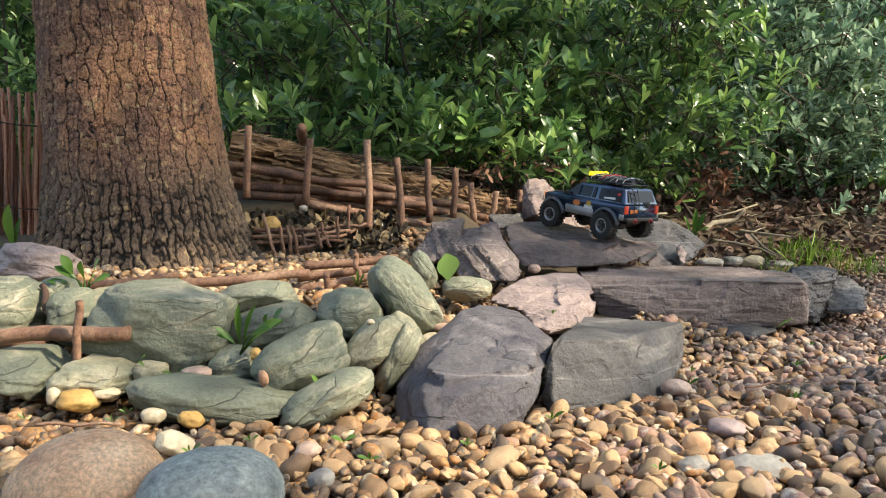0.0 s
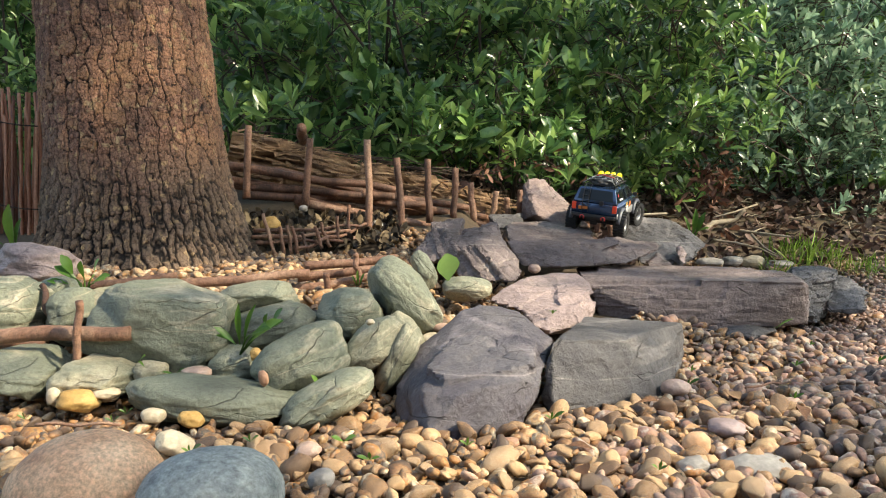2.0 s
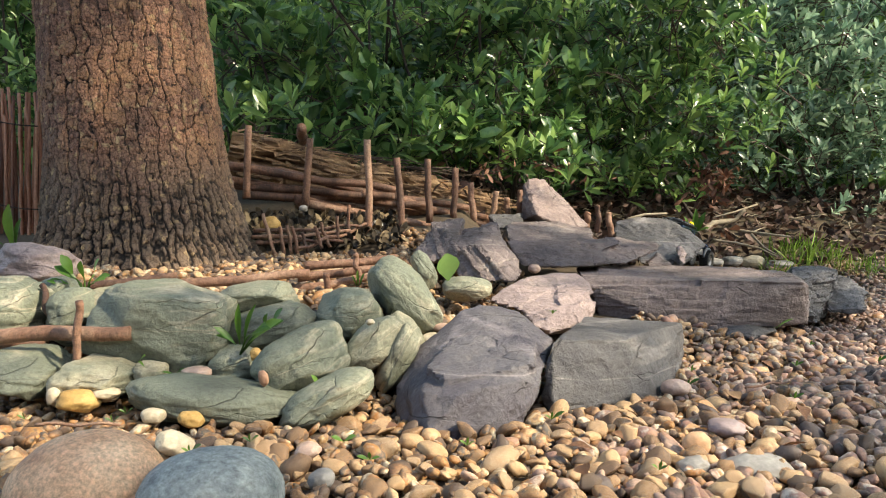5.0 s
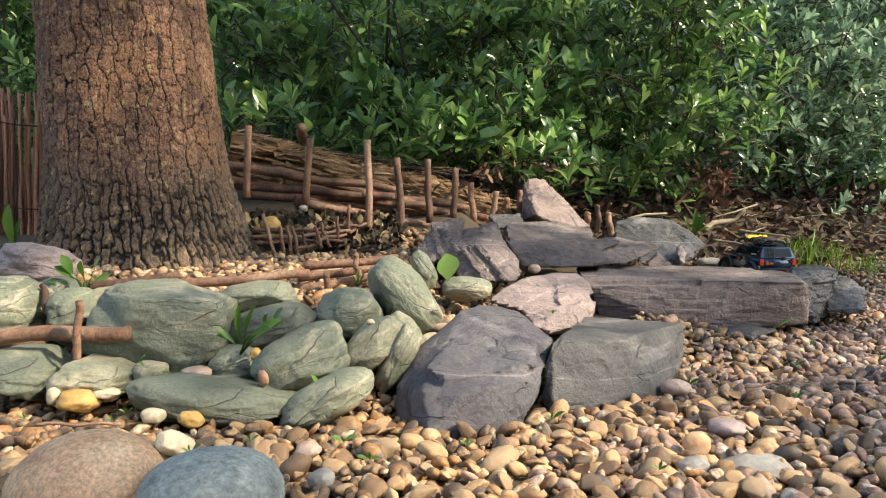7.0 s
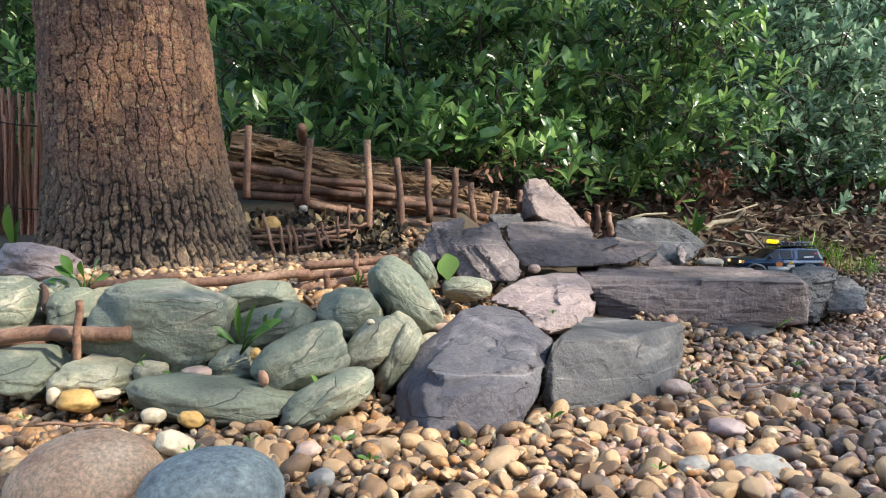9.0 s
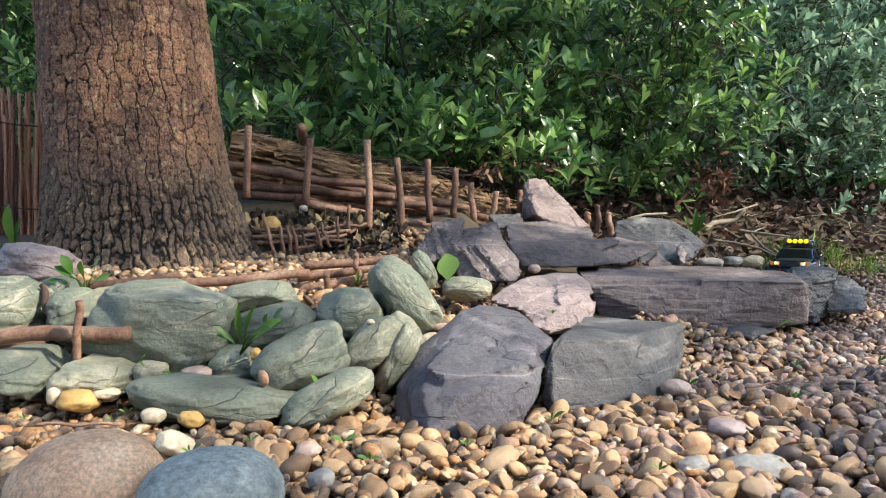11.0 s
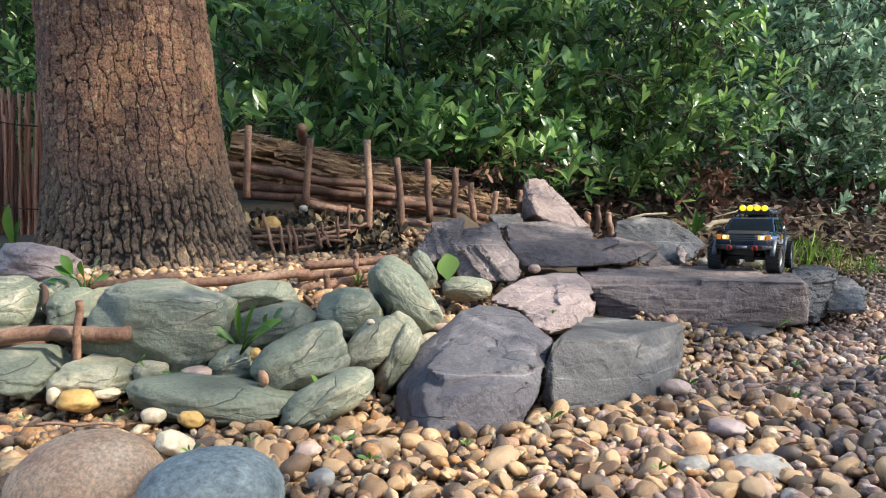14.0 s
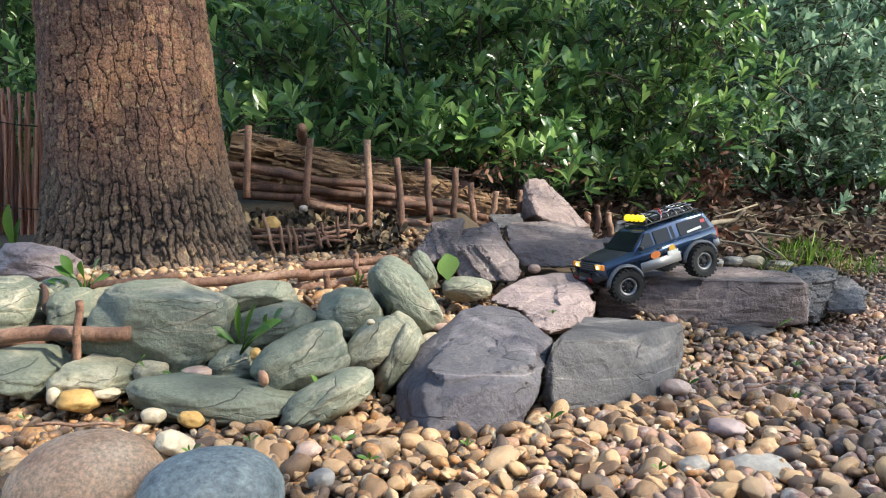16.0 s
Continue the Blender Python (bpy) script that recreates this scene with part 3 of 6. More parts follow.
def bark_material():
    """Bark: furrows of dark cork with crevice shade painted in, between red-brown plates, lichen-pale and orange
    patches, greyer towards the roots.
    """
    m = mat("trunk_bark", [(0.122, 0.075, 0.064), (0.193, 0.106, 0.079), (0.287, 0.146, 0.096), (0.460, 0.233, 0.131), (0.718, 0.406, 0.219)], 6, 0.9, 1.0, 260, grain=0.7, dist=0.005)
    nt = m.node_tree
    N, L = nt.nodes, nt.links
    b = N["Principled BSDF"]
    old = b.inputs["Base Color"].links[0].from_socket
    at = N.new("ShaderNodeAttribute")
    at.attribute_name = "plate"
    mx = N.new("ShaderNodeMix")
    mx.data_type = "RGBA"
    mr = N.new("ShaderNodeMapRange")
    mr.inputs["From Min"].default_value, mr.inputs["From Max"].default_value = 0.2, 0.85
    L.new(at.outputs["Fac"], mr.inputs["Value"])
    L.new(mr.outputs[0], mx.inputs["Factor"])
    # furrow colour: dark cork, with the shade of the crevice painted in
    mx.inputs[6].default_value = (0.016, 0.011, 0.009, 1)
    # grey-brown root bark below, red-brown plates above
    tc = N.new("ShaderNodeTexCoord")
    sep = N.new("ShaderNodeSeparateXYZ")
    L.new(tc.outputs["Object"], sep.inputs[0])
    nz = N.new("ShaderNodeTexNoise")
    nz.inputs["Scale"].default_value = 9
    L.new(tc.outputs["Object"], nz.inputs["Vector"])
    ad = N.new("ShaderNodeMath")
    ad.operation = "MULTIPLY_ADD"
    L.new(nz.outputs["Fac"], ad.inputs[0])
    ad.inputs[1].default_value = 0.25
    L.new(sep.outputs["Z"], ad.inputs[2])
    mz = N.new("ShaderNodeMapRange")
    mz.inputs["From Min"].default_value, mz.inputs["From Max"].default_value = 0.22, 0.4
    L.new(ad.outputs[0], mz.inputs["Value"])
    root = N.new("ShaderNodeMix")
    root.data_type = "RGBA"
    L.new(mz.outputs[0], root.inputs["Factor"])
    root.inputs[6].default_value = (0.215, 0.145, 0.098, 1)
    L.new(old, root.inputs[7])
    # pale flaked scales
    sp = N.new("ShaderNodeTexNoise")
    sp.inputs["Scale"].default_value = 75
    sp.inputs["Detail"].default_value = 4
    L.new(tc.outputs["Object"], sp.inputs["Vector"])
    sr = N.new("ShaderNodeMapRange")
    sr.inputs["From Min"].default_value, sr.inputs["From Max"].default_value = 0.58, 0.68
    L.new(sp.outputs["Fac"], sr.inputs["Value"])
    pale = N.new("ShaderNodeMix")
    pale.data_type = "RGBA"
    L.new(sr.outputs[0], pale.inputs["Factor"])
    L.new(root.outputs[2], pale.inputs[6])
    pale.inputs[7].default_value = (0.5, 0.34, 0.18, 1)
    # plates differ: some weathered dark, some freshly flaked orange
    last = pale.outputs[2]
    ta = N.new("ShaderNodeAttribute")
    ta.attribute_name = "tone"
    for lo, hi, amount, colour in ((-0.35, -1.1, 0.5, (0.085, 0.052, 0.04, 1)), (0.35, 1.0, 0.6, (0.44, 0.24, 0.115, 1))):
        tm = N.new("ShaderNodeMapRange")
        tm.inputs["From Min"].default_value, tm.inputs["From Max"].default_value = lo, hi
        tm.inputs["To Max"].default_value = amount
        L.new(ta.outputs["Fac"], tm.inputs["Value"])
        up = N.new("ShaderNodeMath")
        up.operation = "MULTIPLY"
        L.new(tm.outputs[0], up.inputs[0])
        L.new(mz.outputs[0], up.inputs[1])
        tn = N.new("ShaderNodeMix")
        tn.data_type = "RGBA"
        L.new(up.outputs[0], tn.inputs["Factor"])
        L.new(last, tn.inputs[6])
        tn.inputs[7].default_value = colour
        last = tn.outputs[2]
    vo = N.new("ShaderNodeTexVoronoi")
    vo.feature = "DISTANCE_TO_EDGE"
    vo.inputs["Scale"].default_value = 105
    wn_ = N.new("ShaderNodeTexNoise")
    wn_.inputs["Scale"].default_value = 60
    L.new(tc.outputs["Object"], wn_.inputs["Vector"])
    wv = N.new("ShaderNodeVectorMath")
    wv.operation = "MULTIPLY_ADD"
    L.new(wn_.outputs["Color"], wv.inputs[0])
    wv.inputs[1].default_value = (0.012, 0.012, 0.012)
    L.new(tc.outputs["Object"], wv.inputs[2])
    L.new(wv.outputs[0], vo.inputs["Vector"])
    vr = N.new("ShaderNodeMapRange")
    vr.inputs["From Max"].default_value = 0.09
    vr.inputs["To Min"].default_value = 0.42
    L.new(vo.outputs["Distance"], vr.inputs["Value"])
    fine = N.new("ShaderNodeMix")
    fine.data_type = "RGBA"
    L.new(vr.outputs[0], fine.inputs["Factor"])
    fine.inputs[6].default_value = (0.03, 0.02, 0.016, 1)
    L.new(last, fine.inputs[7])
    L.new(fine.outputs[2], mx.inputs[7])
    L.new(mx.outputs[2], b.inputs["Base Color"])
    return m


TREE = build_tree()


# ---- rods and wattle ----
def tube_bm(pts, r0, r1=None, seg=8, bm=None, wob=0.0, seed=0):
    r1 = r0 if r1 is None else r1
    bm = bm or bmesh.new()
    pts = [Vector(p) for p in pts]
    rings = []
    n = len(pts)
    for i, p in enumerate(pts):
        t = (pts[min(i + 1, n - 1)] - pts[max(i - 1, 0)]).normalized()
        a = t.orthogonal().normalized()
        if rings:
            a = (ref - t * ref.dot(t)).normalized()
        ref = a
        b = t.cross(a)
        r = r0 + (r1 - r0) * i / max(1, n - 1)
        r *= 1 + wob * noise.noise((i * 0.9, seed * 3.3, 0.2))
        rings.append([bm.verts.new(p + (a * math.cos(2 * math.pi * k / seg) + b * math.sin(2 * math.pi * k / seg)) * r) for k in range(seg)])
    for A, B in zip(rings, rings[1:]):
        for k in range(seg):
            bm.faces.new((A[k], A[(k + 1) % seg], B[(k + 1) % seg], B[k]))
    bm.faces.new(rings[0][::-1])
    bm.faces.new(rings[-1])
    return bm


def bend(a, b, n=9, amp=0.004, seed=0):
    a, b = Vector(a), Vector(b)
    L = (b - a).length
    out = []
    for i in range(n):
        t = i / (n - 1)
        p = a.lerp(b, t)
        q = Vector((noise.noise((t * 3, seed, 1)), noise.noise((t * 3, seed, 5)), noise.noise((t * 3, seed, 9))))
        out.append(p + q * amp)
    return out


def wattle(label, posts, rods, post_r, rod_r, weave=0.0, material=None):
    fence = new("wattle_fence")
    fence.location = posts[0][0]
    inv = Matrix.Translation(fence.location).inverted()
    for k, (a, b) in enumerate(posts):
        part("post", tube_bm([inv @ p for p in bend(a, b, 8, 0.003, k * 1.7 + 0.3)], post_r, post_r * 0.92, 10, wob=0.12, seed=k), material or M_ROD, fence)
    for k, (a, b) in enumerate(rods):
        part("rod", tube_bm([inv @ p for p in bend(a, b, 16, 0.009, k * 2.3 + 7.1)], rod_r, rod_r * 0.8, 8, wob=0.15, seed=k + 40), material or M_ROD, fence)
    return tagged(fence, label, "fence", "wattle fences")


V = Vector
wattle("wattle fence of brown rods holding back a bank", [
    (V((-0.398, 1.560, 0.224)), V((-0.393, 1.560, 0.370))), (V((-0.283, 1.580, 0.207)), V((-0.272, 1.580, 0.346))), (V((-0.143, 1.500, 0.137)), V((-0.147, 1.500, 0.335))),
    (V((-0.081, 1.540, 0.133)), V((-0.091, 1.540, 0.303))), (V((-0.028, 1.600, 0.172)), V((-0.032, 1.600, 0.305))), (V((0.023, 1.660, 0.178)), V((0.028, 1.660, 0.291))),
    (V((0.069, 1.700, 0.175)), V((0.060, 1.700, 0.261))), (V((0.115, 1.780, 0.177)), V((0.123, 1.780, 0.245))), (V((0.154, 1.840, 0.190)), V((0.153, 1.840, 0.231))), (V((0.185, 1.860, 0.193)), V((0.186, 1.860, 0.251)))],
    [(V((-0.445, 1.600, 0.290)), V((-0.100, 1.620, 0.240))), (V((-0.445, 1.600, 0.263)), V((0.097, 1.740, 0.180))), (V((-0.451, 1.620, 0.252)), V((-0.099, 1.600, 0.225))),
     (V((-0.416, 1.600, 0.231)), V((-0.029, 1.640, 0.212))), (V((-0.409, 1.620, 0.285)), V((0.058, 1.700, 0.200))), (V((-0.309, 1.590, 0.219)), V((0.111, 1.760, 0.184))),
     (V((-0.299, 1.600, 0.214)), V((0.007, 1.620, 0.160))), (V((-0.169, 1.600, 0.231)), V((0.111, 1.760, 0.171))), (V((-0.152, 1.540, 0.154)), V((-0.005, 1.580, 0.138))), (V((-0.148, 1.620, 0.238)), V((0.096, 1.720, 0.165)))],
    0.0074, 0.0094)
wattle("miniature wattle fence of thin twigs", [
    (V((-0.298, 1.360, 0.120)), V((-0.319, 1.360, 0.192))), (V((-0.282, 1.360, 0.120)), V((-0.289, 1.360, 0.168))), (V((-0.272, 1.380, 0.119)), V((-0.280, 1.380, 0.170))), (V((-0.261, 1.380, 0.119)), V((-0.270, 1.380, 0.168))),
    (V((-0.245, 1.390, 0.121)), V((-0.255, 1.390, 0.157))), (V((-0.221, 1.400, 0.128)), V((-0.233, 1.400, 0.169))), (V((-0.210, 1.420, 0.130)), V((-0.227, 1.420, 0.176))), (V((-0.197, 1.440, 0.137)), V((-0.199, 1.440, 0.188))), (V((-0.181, 1.460, 0.147)), V((-0.178, 1.460, 0.208)))],
    [(V((-0.335, 1.360, 0.160)), V((-0.157, 1.480, 0.166))), (V((-0.335, 1.360, 0.150)), V((-0.176, 1.460, 0.156))), (V((-0.330, 1.360, 0.140)), V((-0.195, 1.440, 0.143))), (V((-0.269, 1.380, 0.129)), V((-0.166, 1.460, 0.147))), (V((-0.231, 1.400, 0.136)), V((-0.148, 1.500, 0.168)))],
    0.0033, 0.0036)

# ---- hedge ----
def leaf_template(w):
    """A leaf of unit length along x, folded along its midrib and bowed; w: its half width along it."""
    V_, F_ = [], []
    n = len(w)
    for i, k in enumerate(w):
        t = i / (n - 1)
        z = 0.10 * math.sin(t * 2.2)
        V_ += [(t, -0.165 * k, z + 0.05 * k), (t, 0, z), (t, 0.165 * k, z + 0.05 * k)]
    for i in range(n - 1):
        a = i * 3
        F_ += [(a, a + 1, a + 4, a + 3), (a + 1, a + 2, a + 5, a + 4)]
    return np.array(V_), np.array(F_)


LEAF_V, LEAF_F = leaf_template([0.06, 0.4, 0.82, 1.05, 0.86, 0.16])
LOW_V, LOW_F = leaf_template([0.1, 1.1, 0.2])


def frames_from(dirs, ups):
    x = dirs / np.linalg.norm(dirs, axis=1, keepdims=True)
    y = np.cross(ups, x)
    y /= np.linalg.norm(y, axis=1, keepdims=True) + 1e-9
    z = np.cross(x, y)
    return np.stack([x, y, z], -1)


def leaves_mesh(name, pos, dirs, ups, size, material, V0=None, F0=None):
    V0 = LEAF_V if V0 is None else V0
    F0 = LEAF_F if F0 is None else F0
    R = frames_from(dirs, ups)
    v = np.einsum("nij,kj->nki", R, V0) * np.asarray(size)[:, None, None] + pos[:, None, :]
    f = F0[None] + (np.arange(len(pos)) * len(V0))[:, None, None]
    return from_arrays(name, v.reshape(-1, 3), f.reshape(-1, F0.shape[1]), material)


rng = np.random.default_rng(5)


def whorl(out, p, ax, size, k):
    """A rosette of k leaves round a shoot's tip: the inner ones upright, the outer ones spread."""
    ax = ax / np.linalg.norm(ax)
    a = np.cross(ax, rng.normal(0, 1, 3))
    a /= np.linalg.norm(a)
    b = np.cross(ax, a)
    for i in range(k):
        th = i * 2.4 + rng.uniform(-0.35, 0.35)
        el = 0.35 + 1.0 * (i + 0.5) / k + rng.normal(0, 0.16)
        side = a * math.cos(th) + b * math.sin(th)
        out[0].append(p - ax * i * size * 0.07)
        out[1].append(ax * math.cos(el) + side * math.sin(el))
        out[2].append(ax * math.sin(el) - side * math.cos(el) * 0.8 + rng.normal(0, 0.12, 3))
        out[3].append(size * rng.uniform(0.6, 1.1) * (0.75 + 0.35 * i / k))


def shoots(n, sampler, size, outward=(0, -0.6, 0.5), per=8):
    out = [], [], [], []
    for _ in range(n):
        whorl(out, np.array(sampler()), np.array(outward) + rng.normal(0, 0.45, 3), size, int(per * rng.uniform(0.7, 1.3)))
    return [np.array(q) for q in out]


def sprays(n, sampler, size, lean, twigs):
    """Leafy branches: a bowed shoot with side twigs, each tipped by a rosette."""
    out = [], [], [], []
    for _ in range(n):
        tip = np.array(sampler())
        run = np.array((rng.normal(0, 0.8), lean + rng.normal(0, 0.25), rng.uniform(-0.15, 0.65)))
        run *= rng.uniform(0.14, 0.3) / np.linalg.norm(run)
        root = tip - run
        twigs.append((root - (0, 0, 0.02), root + run * 0.55 + (0, 0, 0.012), tip))
        for j in range(rng.integers(4, 8)):
            t = 1 - 0.2 * j + rng.uniform(-0.05, 0.05)
            if t < -0.1:
                break
            p = root + run * t
            if j:
                side = rng.normal(0, 1, 3) * (1, 0.8, 0.7) + (0, lean * 0.5, 0.25)
                q = p + side / np.linalg.norm(side) * rng.uniform(0.6, 1.2) * size
                twigs.append((p, (p + q) / 2 + (0, 0, -0.004), q))
                p = q
            ax = run / np.linalg.norm(run) * 0.5 + np.array((0, lean * 0.45, 0.75)) + rng.normal(0, 0.28, 3)
            whorl(out, p, ax, size, rng.integers(6, 10))
    return [np.array(q) for q in out]


def stems(name, starts, ends, r0, r1, parent, material, sag=0.05, seed=0):
    bm = bmesh.new()
    for k, (a, b) in enumerate(zip(starts, ends)):
        tube_bm(bend(a, b, 9, sag, seed + k * 1.3), r0, r1, 6, bm, 0.1, k)
    ob = new(name, mesh_of(name, bm, material))
    ob.parent = parent
    ob.matrix_parent_inverse = Matrix.Translation(parent.location).inverted()
    return ob


def shrub(label, cx, cy, half, z0, z1, deep, n, size, lean=-0.6, single=0, seed=1, low=None, leaf=None, gap=-0.05, keep=None):
    """An evergreen shrub: stems from the soil, a crown of leafy sprays with dark hollows, the outer leaves singly."""
    base = float(height(cx, cy + 0.3))
    sh = new("evergreen_shrub")
    sh.location = (cx, cy + 0.3, base)
    inv = Matrix.Translation(sh.location).inverted()

    def sample(front=False):
        while True:
            x = cx + rng.uniform(-half, half)
            z = rng.uniform(z0 if low is None else low(x), z1)
            q = 1 - ((x - cx) / half) ** 2 * 0.6
            d = (0 if front else rng.uniform(0, 1) ** 1.3 * deep) + 0.28 * (1 - q)
            y = cy + d + 0.16 * math.sin(x * 6.1 + seed) * math.cos(z * 5.3 + seed) + 0.25 * noise.noise((x * 3.3, z * 4, seed))
            if keep and rng.uniform(0, 1) > keep(x, z):
                continue
            if noise.noise((x * 3.4, z * 4.6 + seed, y * 2.2)) > gap:
                return (x, y, z)
    twigs = []
    P, D, U, S = sprays(n, sample, size, lean, twigs)
    cr_ = new("crown", leaves_mesh("crown", P, D, U, S, leaf or M_LEAF))
    cr_.parent = sh
    cr_.matrix_parent_inverse = inv
    tagged(cr_, kind="stuff")
    bm = bmesh.new()
    for tw in twigs:
        tube_bm(tw, 0.0022, 0.0014, 4, bm)
    tw_ = new("twig", mesh_of("twig", bm, M_TWIG))
    tw_.parent = sh
    tw_.matrix_parent_inverse = inv
    tagged(tw_, kind="stuff")
    st, en = [], []
    for k in range(12):
        x = cx + rng.uniform(-half, half) * 0.8
        y = cy + rng.uniform(0.35, deep + 0.2)
        st.append((x, y, float(height(x, y)) - 0.03))
        e = sample()
        en.append((x * 0.6 + e[0] * 0.4, e[1] + 0.05, rng.uniform(z0 + 0.3, z1)))
    stems("stem", st, en, 0.0055, 0.0025, sh, M_TWIG, 0.09, seed)
    if single:
        P, D, U, S = shoots(single // 8, lambda: sample(True), size * 1.05, outward=(0.1, lean * 0.8, 0.6))
        R = frames_from(D, U)
        base_me = leaves_mesh("leaf", np.zeros((1, 3)), np.array([[1.0, 0, 0]]), np.array([[0, 0, 1.0]]), [1.0], M_LEAFO)
        for p, r, k in zip(P, R, S):
            lf = new("leaf", base_me)
            lf.parent = sh
            m = Matrix(r.tolist()).to_4x4() @ Matrix.Diagonal((k, k, k, 1))
            m.translation = Vector(p.tolist())
            lf.matrix_basis = inv @ m
    return tagged(sh, label, "shrub", "evergreen hedge")


M_LEAFO = mat("leaf_single", [(0.05, 0.125, 0.036), (0.115, 0.245, 0.068), (0.24, 0.4, 0.115)], 6, 0.28, 0.1, 60, vary=0.6, trans=0.35, spec=0.8, grain=0.1)
shrub("dark evergreen shrub beyond the reed screen", -1.9, 2.5, 0.8, 0.3, 2.2, 0.8, 120, 0.066, seed=8, gap=0.05)
shrub("dark evergreen shrub behind the trunk and the log", -1.2, 2.15, 0.75, 0.3, 1.6, 0.8, 120, 0.064, seed=2, gap=0.05)


def hanging(x, z):
    """The drooping bough over the log is dense; above it the shrub is thin and open."""
    bough = float(np.interp(x, [-0.6, -0.42, -0.1, 0.1, 0.3], [0.72, 0.66, 0.45, 0.37, 0.36]))
    return 1.0 if abs(z - bough) < 0.1 else 0.12


shrub("evergreen shrub with glossy leaves hanging over the log", -0.22, 1.8, 0.5, 0.34, 1.3, 0.7, 110, 0.076, single=240, seed=3, keep=hanging, gap=-0.3)
shrub("evergreen shrub with bright sunlit lower leaves", 0.42, 2.05, 0.55, 0.3, 1.2, 0.8, 220, 0.064, single=240, seed=4, gap=-0.12,
      low=lambda x: float(np.interp(x, [-0.1, 0.3, 0.6, 0.9], [0.4, 0.31, 0.29, 0.33])))
# These two shrubs wear the haze-paled leaf colours.
shrub("tall evergreen shrub above the leaf litter", 1.15, 2.55, 0.55, 0.36, 1.25, 0.9, 190, 0.06, seed=5, leaf=M_LEAF_HAZE)
shrub("evergreen shrub at the edge of the gravel, its leaves paled to imitate haze", 1.85, 2.5, 0.6, 0.12, 1.2, 0.9, 200, 0.054, seed=6, leaf=M_LEAF_HAZE,
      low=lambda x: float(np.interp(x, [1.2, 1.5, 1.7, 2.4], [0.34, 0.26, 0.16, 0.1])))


def backwoods():
    n = 6000

    def far():
        return (rng.uniform(-4.2, 4.6), rng.uniform(3.1, 4.3), rng.uniform(0.1, 1.75))
    P, D, U, S = shoots(n, far, 0.12, outward=(0, -0.5, 0.4), per=7)
    ob = new("background_foliage", leaves_mesh("background_foliage", P, D, U, S, M_LEAF, LOW_V, LOW_F))
    tagged(ob, "deep shaded evergreen foliage behind the shrubs", "foliage", kind="stuff")


backwoods()


def canopy():
    """The tree's crown, out of view: limbs and leafy clumps set up-sun for shade, with gaps placed to let sun flecks
    through.
    """
    inv = Matrix.Translation(TREE.location).inverted()
    top = Vector((-0.64, 1.36, 3.2))
    ends = [(1.9, 1.2, 3.2), (2.9, 0.5, 3.3), (3.6, 1.5, 3.2), (2.4, 2.1, 3.4), (4.3, 0.9, 3.2), (0.9, 2.7, 3.3)]
    for k, e in enumerate(ends):
        lb = new("limb", mesh_of("limb", tube_bm(bend(top, e, 12, 0.2, k), 0.06, 0.015, 10), M_BARK))
        lb.parent = TREE
        lb.matrix_parent_inverse = inv
    # ground spots (x, y, radius) kept sunlit: no leaves up-sun of them
    gaps = ((0.27, 0.96, 0.05), (0.17, 1.07, 0.09), (1.2, 2.6, 0.3), (0.05, 2.25, 0.4), (-0.2, 1.6, 0.1), (-0.87, 1.4, 0.03), (0.12, 1.69, 0.08), (0.0, 2.15, 0.16), (0.065, 1.21, 0.03), (0.49, 1.73, 0.05), (0.4, 2.25, 0.1), (0.8, 2.3, 0.1), (0.52, 1.3, 0.04), (0.7, 1.02, 0.06), (0.45, 1.85, 0.05), (0.16, 1.08, 0.085), (0.24, 1.62, 0.06), (-0.05, 0.96, 0.035), (0.12, 0.62, 0.14), (0.34, 0.66, 0.05), (-0.3, 0.62, 0.04), (0.33, 2.0, 0.12), (0.45, 1.4, 0.05),
            (0.9, 1.5, 0.12), (0.65, 2.2, 0.12), (-0.45, 0.85, 0.06), (1.3, 2.4, 0.14), (0.1, 0.98, 0.04), (-0.35, 1.12, 0.05), (-0.1, 1.2, 0.06))
    P, D, U, S = [], [], [], []
    while len(P) < 6300:
        gx, gy, z = rng.uniform(-2.9, 1.6), rng.uniform(0.25, 3.3), rng.uniform(2.5, 3.6)
        if gy > 2.35 and gx > -0.75:
            continue
        k = (z - 0.08) / TO_SUN.z
        x, y = gx + TO_SUN.x * k, gy + TO_SUN.y * k
        if noise.noise((x * 1.9, y * 1.9, z * 1.9)) < -0.2:
            continue
        if any((gx - a) ** 2 + (gy - b) ** 2 < (r + 0.09) ** 2 for a, b, r in gaps):
            continue
        P.append((x, y, z))
        D.append(rng.normal(0, 1, 3) * (1, 1, 0.45))
        U.append((0, 0, 1) + rng.normal(0, 0.4, 3))
        S.append(rng.uniform(0.1, 0.17))
    cr_ = new("crown", leaves_mesh("crown", np.array(P), np.array(D), np.array(U), np.array(S), M_LEAF, LOW_V, LOW_F))
    cr_.parent = TREE
    cr_.matrix_parent_inverse = inv
    tagged(cr_, kind="stuff")


canopy()


def blocker_wall():
    """Plain wall, added out of view behind the viewer to block low skylight; backdrop beyond the hedge."""
    ob = new("wall_south", mesh_of("wall_south", box_of((0, -3.2, 0.8), (6.0, 0.11, 1.0)), M_WALL, False))
    tagged(ob, "added plain brown wall out of view that blocks low skylight", "wall", kind="structure")
    # Added backdrop: near-black colour stands in for shade and closes sky holes.
    ob = new("wall_north", mesh_of("wall_north", box_of((0.3, 4.9, 0.92), (7.0, 0.03, 0.82)), mat("shade_backdrop", [(0.012, 0.012, 0.01), (0.03, 0.027, 0.02)], 9, 0.9, 0.3, 60), False))
    tagged(ob, "added near-black sheet standing in for deep shade behind the hedge", "wall", kind="structure")


